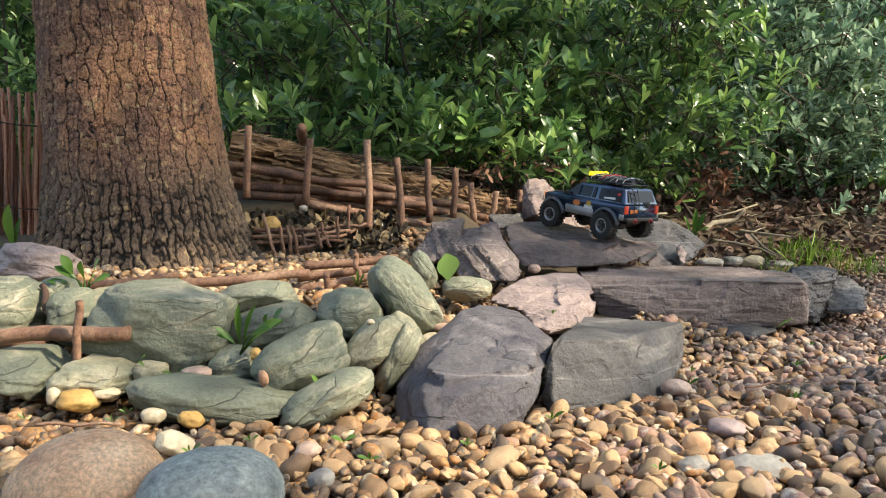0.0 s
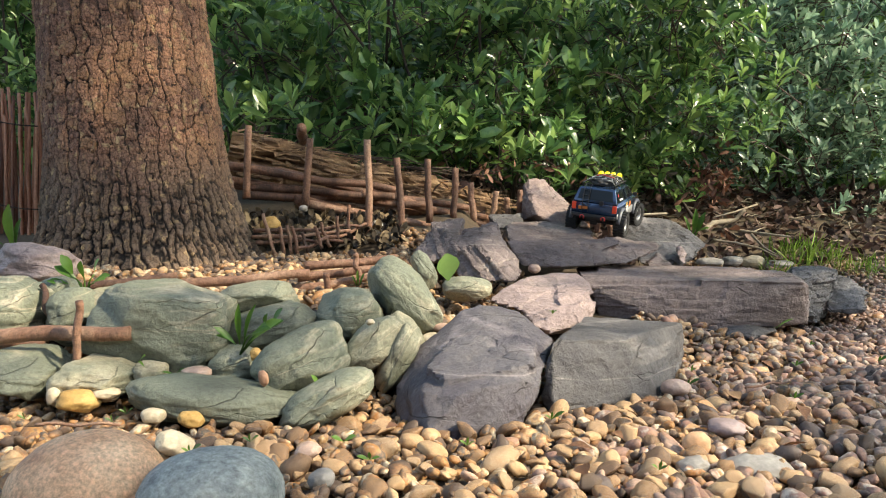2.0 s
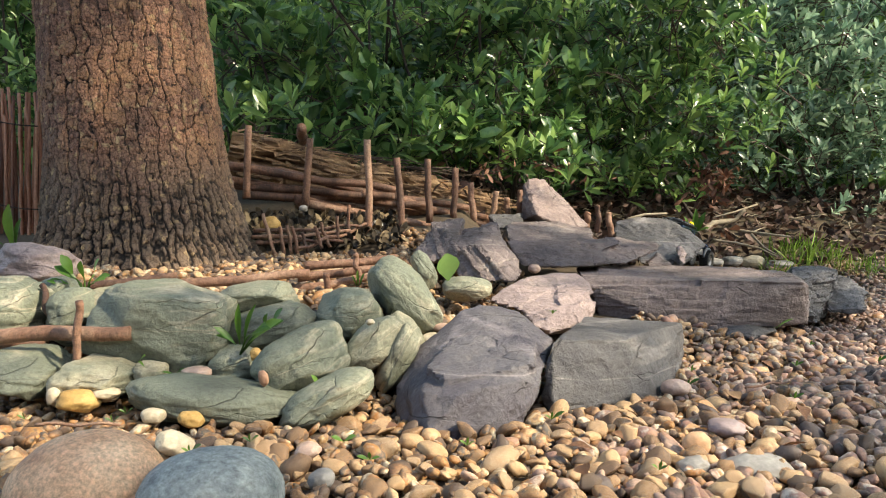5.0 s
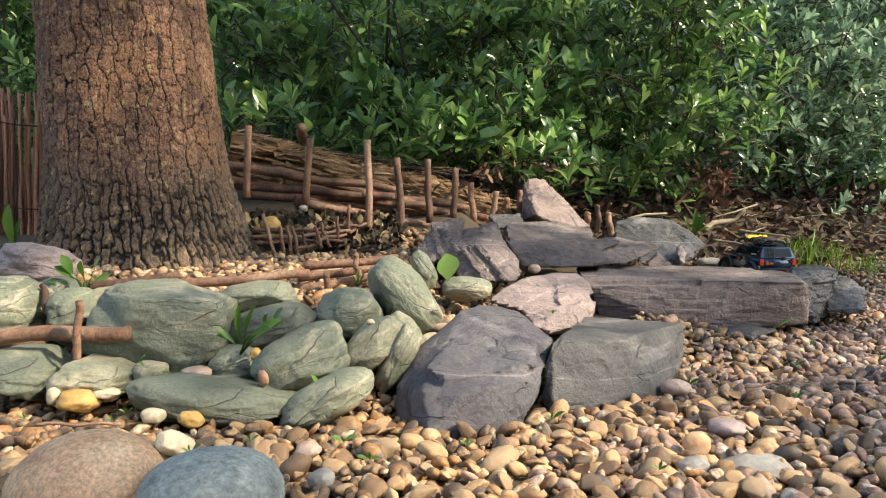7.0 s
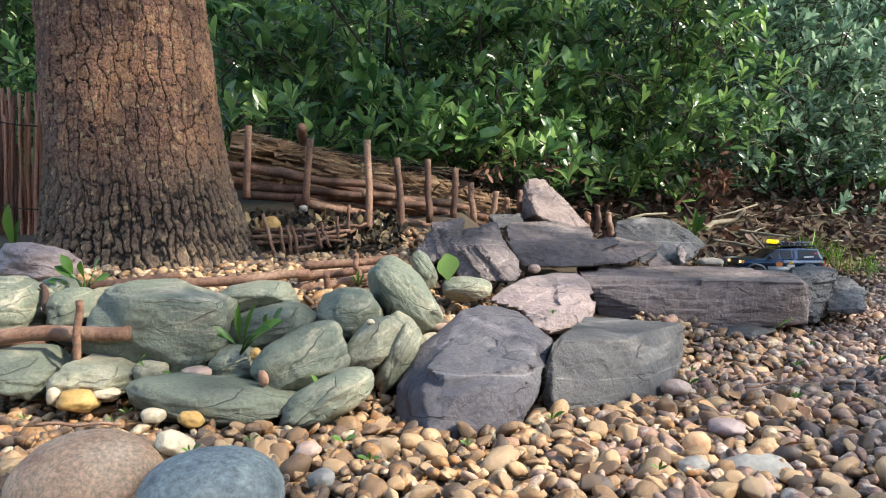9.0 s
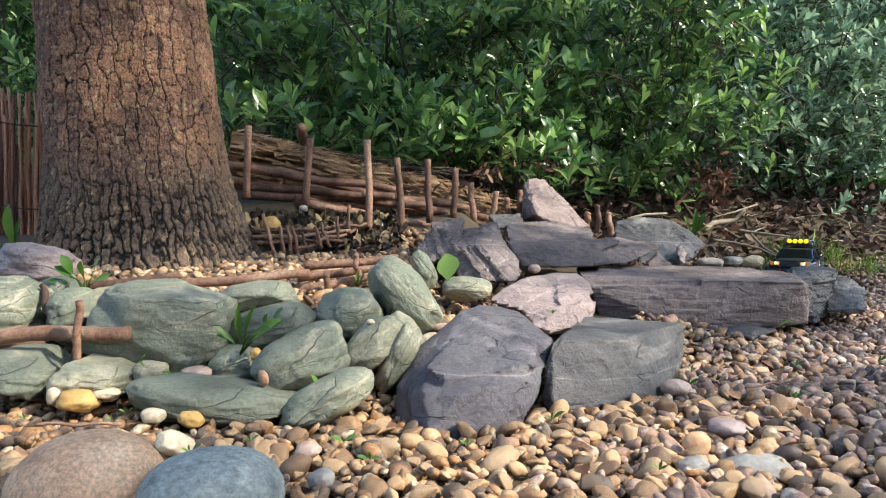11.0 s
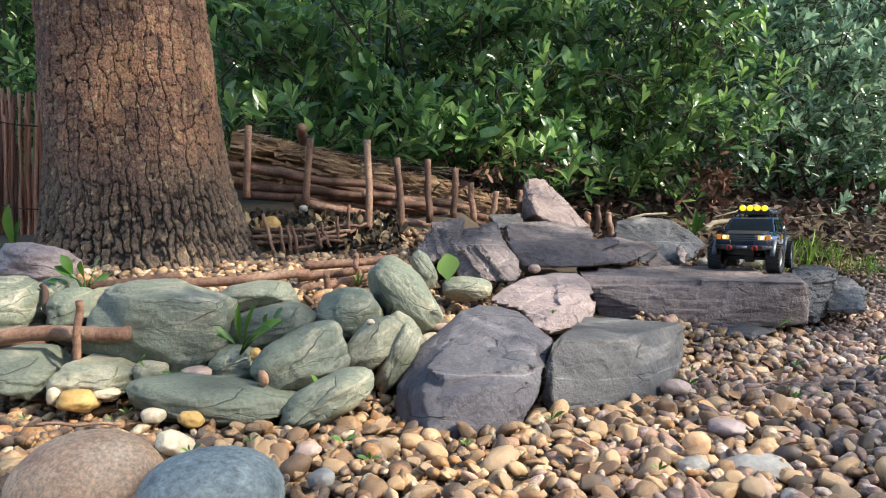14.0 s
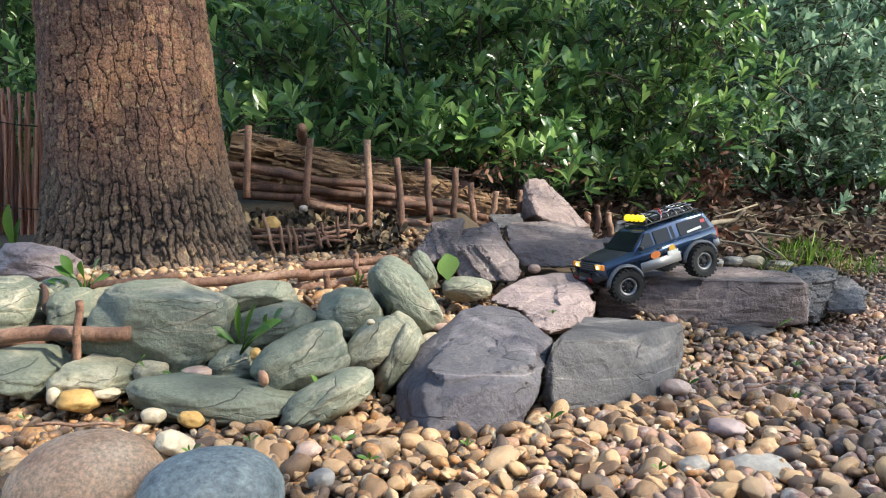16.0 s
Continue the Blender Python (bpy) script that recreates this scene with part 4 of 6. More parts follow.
def box_of(c, s):
    bm = bmesh.new()
    bmesh.ops.create_cube(bm, size=2, matrix=Matrix.Translation(c) @ Matrix.Diagonal((*s, 1)))
    return bm


M_WALL = mat("blocker_wall", [(0.12, 0.07, 0.05), (0.2, 0.12, 0.085), (0.26, 0.17, 0.12)], 4, 0.9, 0.5, 40)
blocker_wall()

# ---- gravel ----
def ico(sub):
    bm = bmesh.new()
    bmesh.ops.create_icosphere(bm, subdivisions=sub, radius=1)
    bm.verts.ensure_lookup_table()
    v = np.array([p.co[:] for p in bm.verts])
    f = np.array([[q.index for q in p.verts] for p in bm.faces])
    bm.free()
    return v, f


def pebble_shapes(sub, count):
    v, f = ico(sub)
    out = []
    for k in range(count):
        o = Vector((k * 2.7, k * 1.3, 4))
        d = np.array([1 + 0.28 * noise.noise(Vector(p) * 1.1 + o) + 0.12 * noise.noise(Vector(p) * 2.6 + o) for p in v])
        w = v * d[:, None]
        if k % 4:
            for _ in range(9):
                nrm = rng.normal(0, 1, 3)
                nrm /= np.linalg.norm(nrm)
                over = np.clip(w @ nrm - rng.uniform(0.45, 0.8), 0, None)
                w = w - over[:, None] * nrm * 0.9
        out.append(w * rng.uniform([1.0, 0.8, 0.45], [1.55, 1.15, 0.8]))
    return out, f


def rot_many(n, tilt):
    a = rng.uniform(0, 2 * math.pi, n)
    b = rng.normal(0, tilt, n)
    c = rng.normal(0, tilt, n)
    ca, sa_, cb, sb, cc, sc = np.cos(a), np.sin(a), np.cos(b), np.sin(b), np.cos(c), np.sin(c)
    Z0, O = np.zeros(n), np.ones(n)
    Rz = np.stack([ca, -sa_, Z0, sa_, ca, Z0, Z0, Z0, O], -1).reshape(n, 3, 3)
    Rx = np.stack([O, Z0, Z0, Z0, cb, -sb, Z0, sb, cb], -1).reshape(n, 3, 3)
    Ry = np.stack([cc, Z0, sc, Z0, O, Z0, -sc, Z0, cc], -1).reshape(n, 3, 3)
    return Rx @ Ry @ Rz


def gravel_mesh(name, xy, rad, lift, shapes, f, tilt=0.35, material=None):
    n = len(xy)
    z = height(xy[:, 0], xy[:, 1]) + lift
    R = rot_many(n, tilt)
    sh = np.stack(shapes)[rng.integers(0, len(shapes), n)]
    v = np.einsum("nij,nkj->nki", R, sh) * rad[:, None, None]
    v += np.stack([xy[:, 0], xy[:, 1], z], -1)[:, None, :]
    k = sh.shape[1]
    ff = f[None] + (np.arange(n) * k)[:, None, None]
    return from_arrays(name, v.reshape(-1, 3), ff.reshape(-1, 3), material or M_PEB)


def solid_tree():
    """The rocks and stones in one search tree, to lay gravel round them and not through them."""
    from mathutils.bvhtree import BVHTree
    vs, fs, n = [], [], 0
    for o in scene.objects:
        if o.type == "MESH" and o.name.split(".")[0] in ("slate_rock", "river_stone"):
            m = o.matrix_basis
            vs += [m @ v.co for v in o.data.vertices]
            fs += [[i + n for i in p.vertices] for p in o.data.polygons]
            n = len(vs)
    return BVHTree.FromPolygons(vs, fs)


ROCKS = solid_tree()


def inside_rock(x, y):
    """True where a pebble would stick inside a rock or lift it."""
    o = Vector((x, y, float(height(x, y)) - 0.004))
    hit, nrm, _, far = ROCKS.ray_cast(o, Vector((0, 0, 1)))
    return hit is not None and (nrm.z > 0 or far < 0.006)


def in_gravel(x, y):
    if abs(x - 0.2) > 0.7 * y + 0.75 or (x < -0.75 and y > 0.86):
        return False
    if y < 1.0:
        return True
    floor_ = y < 2.25 and x > 0.3 and (x > 0.62 or y < 1.5)
    terrace = x < 0.16 and y < 1.56
    if terrace and -0.4 < x < -0.1 and y > 1.385:
        return False
    return floor_ or terrace


def in_yard(x, y):
    """The same gravel further round, outside the part that is laid densely."""
    ragged = 0.3 * noise.noise((x * 1.7, y * 1.7, 3.0)) + 0.08 * noise.noise((x * 9, y * 9, 5.0))
    if abs(x - 0.3) > 2.3 + ragged or y < -0.3 + ragged or (in_gravel(x, y) and y >= 0.1):
        return False
    return y < 0.86 + 0.3 * ragged or (x > 0.62 and y < 2.2 + 0.2 * ragged)


def scatter(step, jit, where=in_gravel, x0=-1.6, x1=2.3, y0=0.1):
    xs = np.arange(x0, x1, step)
    ys = np.arange(y0, 2.3, step * 0.9)
    X, Y = np.meshgrid(xs, ys)
    X = X + (np.arange(len(ys)) % 2)[:, None] * step * 0.5
    P = np.stack([X, Y], -1).reshape(-1, 2) + rng.uniform(-jit, jit, (X.size, 2)) * step
    keep = [where(*p) and not inside_rock(*p) for p in P]
    return P[keep]


def build_gravel():
    sh2, f2 = pebble_shapes(2, 16)
    sh1, f1 = pebble_shapes(1, 16)
    a = scatter(0.0125, 0.5)
    g = new("gravel", gravel_mesh("gravel", a, rng.uniform(0.005, 0.0085, len(a)), rng.uniform(-0.017, -0.011, len(a)), sh1, f1))
    o = scatter(0.02, 0.5, in_yard, -2.4, 3.0, -0.6)
    og = new("gravel", gravel_mesh("gravel", o, rng.uniform(0.0095, 0.0135, len(o)), rng.uniform(-0.014, -0.008, len(o)), sh1, f1, 0.35, M_PEBR))
    tagged(og, "rounded pinkish brown and grey garden gravel", "gravel", kind="stuff")
    b = scatter(0.0136, 0.6)
    near = (b[:, 1] < 0.78) & (b[:, 1] > 0.5) & (b[:, 0] > -0.2) & (b[:, 0] < 0.5)
    idx = np.where(near)[0]
    single = rng.permutation(idx)[:300]
    rest = np.ones(len(b), bool)
    rest[single] = False
    c = b[rest]
    tagged(g, "rounded tan, brown and grey garden gravel", "gravel", kind="stuff")
    mixed = c[:, 0] + rng.normal(0, 0.1, len(c)) - 0.55 * (c[:, 1] - 0.65) > 0.2
    close = (c[:, 1] < 1.25) & (np.abs(c[:, 0]) < 0.62 * c[:, 1] + 0.05)
    for sel, m_, words, sh_, f_ in ((mixed & close, M_PEBR, "rounded pinkish brown and grey garden gravel", sh2, f2), (~mixed & close, M_PEB, "warm tan and ochre garden gravel", sh2, f2),
                                    (mixed & ~close, M_PEBR, "rounded pinkish brown and grey garden gravel", sh1, f1), (~mixed & ~close, M_PEB, "warm tan and ochre garden gravel", sh1, f1)):
        e = c[sel]
        h = new("gravel", gravel_mesh("gravel", e, rng.lognormal(math.log(0.0069), 0.28, len(e)), rng.uniform(-0.012, -0.005, len(e)), sh_, f_, 0.5, m_))
        tagged(h, words, "gravel", kind="stuff")
    sh3, f3 = pebble_shapes(3, 10)
    meshes = [from_arrays("pebble", s, f3, M_PEBO) for s in sh3]
    R = rot_many(len(single), 0.4)
    for i, r in zip(single, R):
        x, y = b[i]
        k = min(0.014, rng.lognormal(math.log(0.0078), 0.3))
        pb = new("pebble", meshes[rng.integers(0, len(meshes))])
        m = Matrix(r.tolist()).to_4x4() @ Matrix.Diagonal((k, k, k, 1))
        m.translation = Vector((x, y, float(height(x, y)) + rng.uniform(-0.009, -0.003)))
        pb.matrix_basis = m
        pb.parent = GROUND


# ---- toy car ----
WB, TR, HUB = 0.072, 0.0262, 0.0495


def paint(name, col, rough=0.35, metal=0.0, coat=0.0, emit=None):
    m = mat(name, [tuple(c * 0.85 for c in col), col], 40, rough, 0.05, 300, metal, grain=0.08, emit=emit)
    m.node_tree.nodes["Principled BSDF"].inputs["Coat Weight"].default_value = coat
    return m


C_BLUE = paint("car_blue", (0.034, 0.066, 0.135), 0.2, 0.45, 0.6)
C_SILV = paint("car_silver", (0.36, 0.36, 0.36), 0.4, 0.3)
C_GREY = paint("car_grey_plastic", (0.1, 0.11, 0.13), 0.4)
C_BLACK = paint("car_black_plastic", (0.018, 0.018, 0.02), 0.5)
C_TYRE = paint("tyre_rubber", (0.019, 0.019, 0.019), 0.8)
C_GLASS = paint("car_dark_glass", (0.008, 0.01, 0.012), 0.06, 0.0, 0.0)
C_GLASS.node_tree.nodes["Principled BSDF"].inputs["Specular IOR Level"].default_value = 0.28
C_RED = paint("car_red", (0.55, 0.04, 0.04), 0.4)
C_TAIL = paint("tail_light", (0.4, 0.035, 0.025), 0.3, emit=((1.0, 0.12, 0.04), 0.06))
C_AMBER = paint("amber_lens", (0.4, 0.14, 0.03), 0.3, emit=((1.0, 0.33, 0.04), 0.12))
C_HEAD = paint("headlight_lens", (0.3, 0.24, 0.14), 0.15, emit=((1.0, 0.62, 0.15), 0.25))
C_BULB = paint("headlight_bulb", (0.95, 0.85, 0.5), 0.3, emit=((1.0, 0.8, 0.35), 3.0))
C_LAMP = paint("yellow_lamp_lens", (0.75, 0.55, 0.02), 0.25, emit=((1.0, 0.72, 0.03), 0.35))
C_RIM = paint("rim_metal", (0.42, 0.42, 0.43), 0.32, 0.8)
C_ORANGE = paint("sticker_orange", (0.6, 0.17, 0.03), 0.5)
C_YELLOW = paint("sticker_yellow", (0.65, 0.38, 0.05), 0.5)
C_WHITE = paint("sticker_white", (0.7, 0.7, 0.68), 0.5)
C_CHROME = paint("chain_metal", (0.45, 0.45, 0.45), 0.3, 0.9)


def hull_bm(pts, bevel=0.0015, seg=2):
    bm = bmesh.new()
    for p in pts:
        bm.verts.new(p)
    bmesh.ops.convex_hull(bm, input=bm.verts)
    bmesh.ops.dissolve_limit(bm, angle_limit=0.03, verts=bm.verts, edges=bm.edges)
    if bevel:
        bmesh.ops.bevel(bm, geom=list(bm.edges), offset=bevel, segments=seg, affect="EDGES", profile=0.6)
    return bm


def box_bm(c, s, bevel=0.001):
    return hull_bm([(c[0] + i * s[0], c[1] + j * s[1], c[2] + k * s[2]) for i in (-1, 1) for j in (-1, 1) for k in (-1, 1)], bevel)


def profile_bm(pts, y0, y1, bevel=0.0012):
    bm = bmesh.new()
    f = bm.faces.new([bm.verts.new((x, y0, z)) for x, z in pts])
    r = bmesh.ops.extrude_face_region(bm, geom=[f])
    for v in r["geom"]:
        if isinstance(v, bmesh.types.BMVert):
            v.co.y = y1
    bmesh.ops.recalc_face_normals(bm, faces=bm.faces)
    if bevel:
        es = [e for e in bm.edges if e.calc_face_angle(0) > 0.5]
        bmesh.ops.bevel(bm, geom=es, offset=bevel, segments=2, affect="EDGES")
    return bm


def ring_bm(prof, seg=40):
    """Surface of revolution round the y axis from (radius, y) pairs."""
    bm = bmesh.new()
    rings = [[bm.verts.new((r * math.cos(2 * math.pi * k / seg), y, r * math.sin(2 * math.pi * k / seg))) for k in range(seg)] for r, y in prof]
    for A, B in zip(rings, rings[1:]):
        for k in range(seg):
            bm.faces.new((A[k], B[k], B[(k + 1) % seg], A[(k + 1) % seg]))
    bmesh.ops.recalc_face_normals(bm, faces=bm.faces)
    return bm


def side_y(z):
    return 0.0465 + (0.0375 - 0.0465) * (z - 0.069) / 0.03


def wheel_bms():
    w = 0.0115
    tyre = ring_bm([(0.0138, -w * 0.8), (0.0175, -w), (0.0232, -w), (0.0252, -w * 0.8), (0.0252, w * 0.8), (0.0232, w), (0.0175, w), (0.0138, w * 0.8)], 48)
    for k in range(22):
        for s in (-1, 1):
            a = 2 * math.pi * (k + 0.25 * s) / 22
            c, s_ = math.cos(a), math.sin(a)
            lug = box_bm((0, 0, 0), (0.0019, 0.0048, 0.0016), 0)
            for v in lug.verts:
                x, y, z = v.co
                y += s * 0.0066
                x += 0.0012 * s * (y / w)
                v.co = Vector((-x * s_ + (0.0251 + z) * c, y, x * c + (0.0251 + z) * s_))
            tmp = bpy.data.meshes.new("t")
            lug.to_mesh(tmp)
            lug.free()
            tyre.from_mesh(tmp)
            bpy.data.meshes.remove(tmp)
    return tyre


def build_car():
    car = new("toy_car")

    def P(name, bm, m, label="", parent=None):
        return part(name, bm, m, parent or car, label, smooth=False if len(bm.faces) < 10 else True)
    arc = lambda cx, r, a0, a1, n=9: [(cx + r * math.cos(radians(a0 + (a1 - a0) * i / (n - 1))), 0.026 + r * math.sin(radians(a0 + (a1 - a0) * i / (n - 1)))) for i in range(n)]
    prof = [(-0.114, 0.042)] + [(-WB - 0.03, 0.04)] + arc(-WB, 0.03, 152, 28) + [(-WB + 0.032, 0.037), (WB - 0.032, 0.037)] + arc(WB, 0.03, 152, 28)
    prof += [(0.102, 0.044), (0.104, 0.06), (0.102, 0.066), (0.095, 0.0685), (0.045, 0.0725), (0.0, 0.071), (-0.112, 0.071), (-0.116, 0.066)]
    P("body", profile_bm(prof, -0.047, 0.047, 0.0022), C_BLUE, "metallic dark blue body shell")
    cab = [(x, s * y, z) for s in (-1, 1) for x, y, z in ((0.046, 0.0445, 0.0705), (-0.114, 0.0455, 0.0705), (0.012, 0.0365, 0.098), (-0.103, 0.0365, 0.0985), (-0.05, 0.0368, 0.1), (0.0, 0.0, 0.1005), (-0.09, 0.0, 0.1015))]
    P("cabin", hull_bm(cab, 0.0018), C_BLUE)
    P("bonnet", hull_bm([(x, s * y, z) for s in (-1, 1) for x, y, z in ((0.05, 0.036, 0.0725), (0.098, 0.034, 0.0685), (0.05, 0.034, 0.0745), (0.097, 0.031, 0.0705))], 0.0012), C_BLACK, "dark bonnet panel")

    def pane(name, xz, s, m=C_GLASS, off=0.0007):
        pts = []
        for x, z in xz:
            for d in (-0.0012, off):
                pts.append((x, s * (side_y(z) + d), z))
        return P(name, hull_bm(pts, 0), m)
    for s in (-1, 1):
        pane("side_window", [(0.035, 0.074), (0.006, 0.074), (0.006, 0.094), (0.016, 0.094)], s)
        pane("side_window", [(0.001, 0.074), (-0.036, 0.074), (-0.036, 0.094), (0.001, 0.094)], s)
        pane("side_window", [(-0.046, 0.074), (-0.104, 0.074), (-0.098, 0.095), (-0.046, 0.095)], s)
        pane("window_pillar", [(-0.027, 0.074), (-0.0295, 0.074), (-0.0295, 0.094), (-0.027, 0.094)], s, C_BLUE, 0.0012)
        pane("sticker", [(-0.06, 0.076), (-0.088, 0.077), (-0.088, 0.081), (-0.06, 0.079)], s, C_WHITE, 0.001)
        pane("sticker", [(-0.09, 0.085), (-0.098, 0.085), (-0.098, 0.09), (-0.09, 0.09)], s, C_RED, 0.001)
        P("sill", profile_bm([(WB - 0.034, 0.0365), (-WB + 0.034, 0.0365), (-WB + 0.034, 0.0525), (WB - 0.034, 0.0525)], s * 0.0465, s * 0.0485, 0.0006), C_SILV, "silver lower side panel")
        P("rear_panel", profile_bm([(-0.104, 0.041), (-0.1155, 0.042), (-0.1155, 0.0525), (-0.104, 0.0525)], s * 0.0465, s * 0.0482, 0.0005), C_SILV)
        for cx in (-WB, WB):
            o, i_ = arc(cx, 0.0345, 170, 10, 13), arc(cx, 0.0295, 10, 170, 13)
            P("wheel_arch", profile_bm(o + i_, s * 0.0455, s * 0.053, 0.0006), C_GREY, "grey plastic arch flare")
        e1 = bmesh.new()
        bmesh.ops.create_circle(e1, cap_ends=True, segments=18, radius=1, matrix=Matrix.Translation((0.008, s * 0.0478, 0.0585)) @ Matrix.Rotation(radians(90), 4, "X") @ Matrix.Diagonal((0.0095, 0.006, 1, 1)))
        P("sticker", e1, C_ORANGE, "round orange sticker")
        P("sticker", profile_bm([(-0.014, 0.0515), (-0.034, 0.0515), (-0.034, 0.0575), (-0.014, 0.0575)], s * 0.0465, s * 0.0489, 0), C_WHITE)
        P("sticker", profile_bm([(-0.018, 0.058), (-0.031, 0.058), (-0.029, 0.066), (-0.02, 0.066)], s * 0.0465, s * 0.0478, 0), C_YELLOW)
        P("door_handle", box_bm((-0.002, s * 0.0478, 0.067), (0.004, 0.0008, 0.001), 0.0003), C_BLACK)
        P("wing_mirror", box_bm((0.034, s * 0.0515, 0.076), (0.0025, 0.0045, 0.0035), 0.001), C_BLACK)
        hl = P("headlight", box_bm((0.103, s * 0.030, 0.0635), (0.0022, 0.0058, 0.004), 0.0008), C_HEAD, "glowing warm headlight")
        bulb = bmesh.new()
        bmesh.ops.create_icosphere(bulb, subdivisions=2, radius=0.0026, matrix=Matrix.Translation((0.1046, s * 0.0315, 0.0635)))
        P("bulb", bulb, C_BULB, "bright warm bulb", hl)
        P("indicator", box_bm((0.1025, s * 0.0415, 0.0635), (0.0022, 0.0038, 0.0042), 0.0008), C_AMBER)
        P("tail_light", box_bm((-0.1155, s * 0.0415, 0.0615), (0.0018, 0.0042, 0.0075), 0.0008), C_TAIL, "red tail light")
        P("tow_shackle", tube_bm([(0.1165 + 0.002 * math.sin(a), s * 0.0215 + 0.004 * math.cos(a), 0.044 + 0.0055 * math.sin(a)) for a in np.linspace(-0.6, math.pi + 0.6, 10)], 0.0011, seg=6), C_RED, "red tow shackle")
        P("tow_shackle", tube_bm([(-0.122, s * 0.0215 + 0.004 * math.cos(a), 0.04 + 0.0045 * math.sin(a)) for a in np.linspace(-0.6, math.pi + 0.6, 10)], 0.0011, seg=6), C_RED, "red tow shackle")
        P("rack_rail", tube_bm([(0.008, s * 0.033, 0.1055), (-0.096, s * 0.033, 0.107)], 0.0013, seg=6), C_BLACK)
        P("bull_bar", tube_bm([(0.112, s * 0.02, 0.048), (0.114, s * 0.02, 0.058), (0.114, s * 0.04, 0.0585), (0.11, s * 0.043, 0.049)], 0.0011, seg=6), C_BLACK)
        P("leaf_spring", box_bm((0, s * 0.022, 0.034), (0.085, 0.004, 0.003), 0.001), C_BLACK)
        for cx in (-WB, WB):
            P("shock", tube_bm([(cx * 0.9, s * 0.028, 0.026), (cx * 0.75, s * 0.024, 0.05)], 0.0035, seg=8), C_BLACK)
    P("windscreen", hull_bm([(x, s * y, z) for s in (-1, 1) for x, y, z in ((0.0455, 0.041, 0.0735), (0.0165, 0.0345, 0.0955), (0.0435, 0.041, 0.0735), (0.0145, 0.0345, 0.0955))], 0), C_GLASS)
    P("rear_window", hull_bm([(x, s * y, z) for s in (-1, 1) for x, y, z in ((-0.1145, 0.036, 0.076), (-0.1062, 0.032, 0.0955), (-0.11, 0.036, 0.076), (-0.103, 0.032, 0.0955))], 0), C_GLASS)
    P("grille", box_bm((0.1035, 0, 0.062), (0.002, 0.0215, 0.006), 0.0008), C_BLACK)
    for k in range(3):
        P("grille_bar", box_bm((0.1058, 0, 0.0585 + k * 0.0035), (0.0007, 0.021, 0.0006), 0.0002), C_GREY)
    P("front_bumper", hull_bm([(x, s * y, z) for s in (-1, 1) for x, y, z in ((0.116, 0.034, 0.05), (0.116, 0.034, 0.042), (0.1, 0.049, 0.05), (0.1, 0.049, 0.044), (0.098, 0.03, 0.04))], 0.0012), C_BLACK, "black plastic winch bumper")
    P("winch", tube_bm([(0.117, -0.009, 0.046), (0.117, 0.009, 0.046)], 0.0028, seg=10), C_GREY)
    P("rear_bumper", hull_bm([(x, s * y, z) for s in (-1, 1) for x, y, z in ((-0.122, 0.043, 0.047), (-0.122, 0.043, 0.0405), (-0.111, 0.048, 0.047), (-0.111, 0.048, 0.0405))], 0.0012), C_BLACK)
    P("number_plate", box_bm((-0.1168, 0.022, 0.0585), (0.0008, 0.01, 0.0035), 0.0003), C_ORANGE, "plain orange plate")
    P("tailgate_handle", box_bm((-0.1168, -0.014, 0.0715), (0.001, 0.004, 0.0045), 0.0004), C_BLACK)
    for y in (0.012, 0.024):
        P("ladder_rail", tube_bm([(-0.119, y, 0.052), (-0.119, y, 0.074), (-0.109, y, 0.1), (-0.1, y, 0.105)], 0.0008, seg=6), C_BLACK)
    for k in range(5):
        z = 0.056 + k * 0.0095
        x = -0.119 if z < 0.074 else -0.119 + (z - 0.074) * 0.385
        P("ladder_rung", tube_bm([(x, 0.012, z), (x, 0.024, z)], 0.0007, seg=6), C_BLACK)
    P("chassis", box_bm((0, 0, 0.038), (0.1, 0.018, 0.007), 0.002), C_BLACK)
    for cx in (-WB, WB):
        P("axle", tube_bm([(cx, -0.04, TR), (cx, -0.008, TR), (cx, 0.008, TR), (cx, 0.04, TR)], 0.0042, seg=10), C_BLACK)
        P("differential", hull_bm([(cx + 0.008 * a, 0.007 + 0.008 * b, TR + 0.008 * c) for a in (-1, 1) for b in (-1, 1) for c in (-1, 1)], 0.003), C_BLACK)
    for x in np.linspace(0.006, -0.094, 6):
        P("rack_bar", tube_bm([(x, -0.033, 0.1045), (x, 0.033, 0.1045)], 0.0009, seg=6), C_BLACK)
    for x in (0.004, -0.045, -0.092):
        for s in (-1, 1):
            P("rack_foot", tube_bm([(x, s * 0.032, 0.098), (x, s * 0.033, 0.106)], 0.001, seg=6), C_BLACK)
    P("lamp_bar", box_bm((0.0, 0, 0.109), (0.0022, 0.028, 0.0035), 0.0006), C_BLACK)
    for y in (-0.0195, -0.0065, 0.0065, 0.0195):
        bm = ring_bm([(0.0001, 0.0052), (0.0035, 0.0045), (0.0054, 0.0025), (0.0058, 0.0), (0.0055, -0.004), (0.002, -0.006), (0.0001, -0.006)], 18)
        bm.transform(Matrix.Translation((0.003, y, 0.1155)) @ Matrix.Rotation(radians(-90), 4, "Z"))
        P("roof_lamp", bm, C_LAMP, "round yellow roof lamp")
    lug = bmesh.new()
    bmesh.ops.create_icosphere(lug, subdivisions=4, radius=1)
    for v in lug.verts:
        n = v.co.normalized()
        k = 1 + 0.25 * noise.noise(n * 2.3)
        v.co = Vector((-0.048 + 0.042 * n.x * k, 0.026 * n.y * k, 0.108 + 0.0085 * n.z * k))
    P("luggage", lug, C_BLACK, "dark bundle under a net")
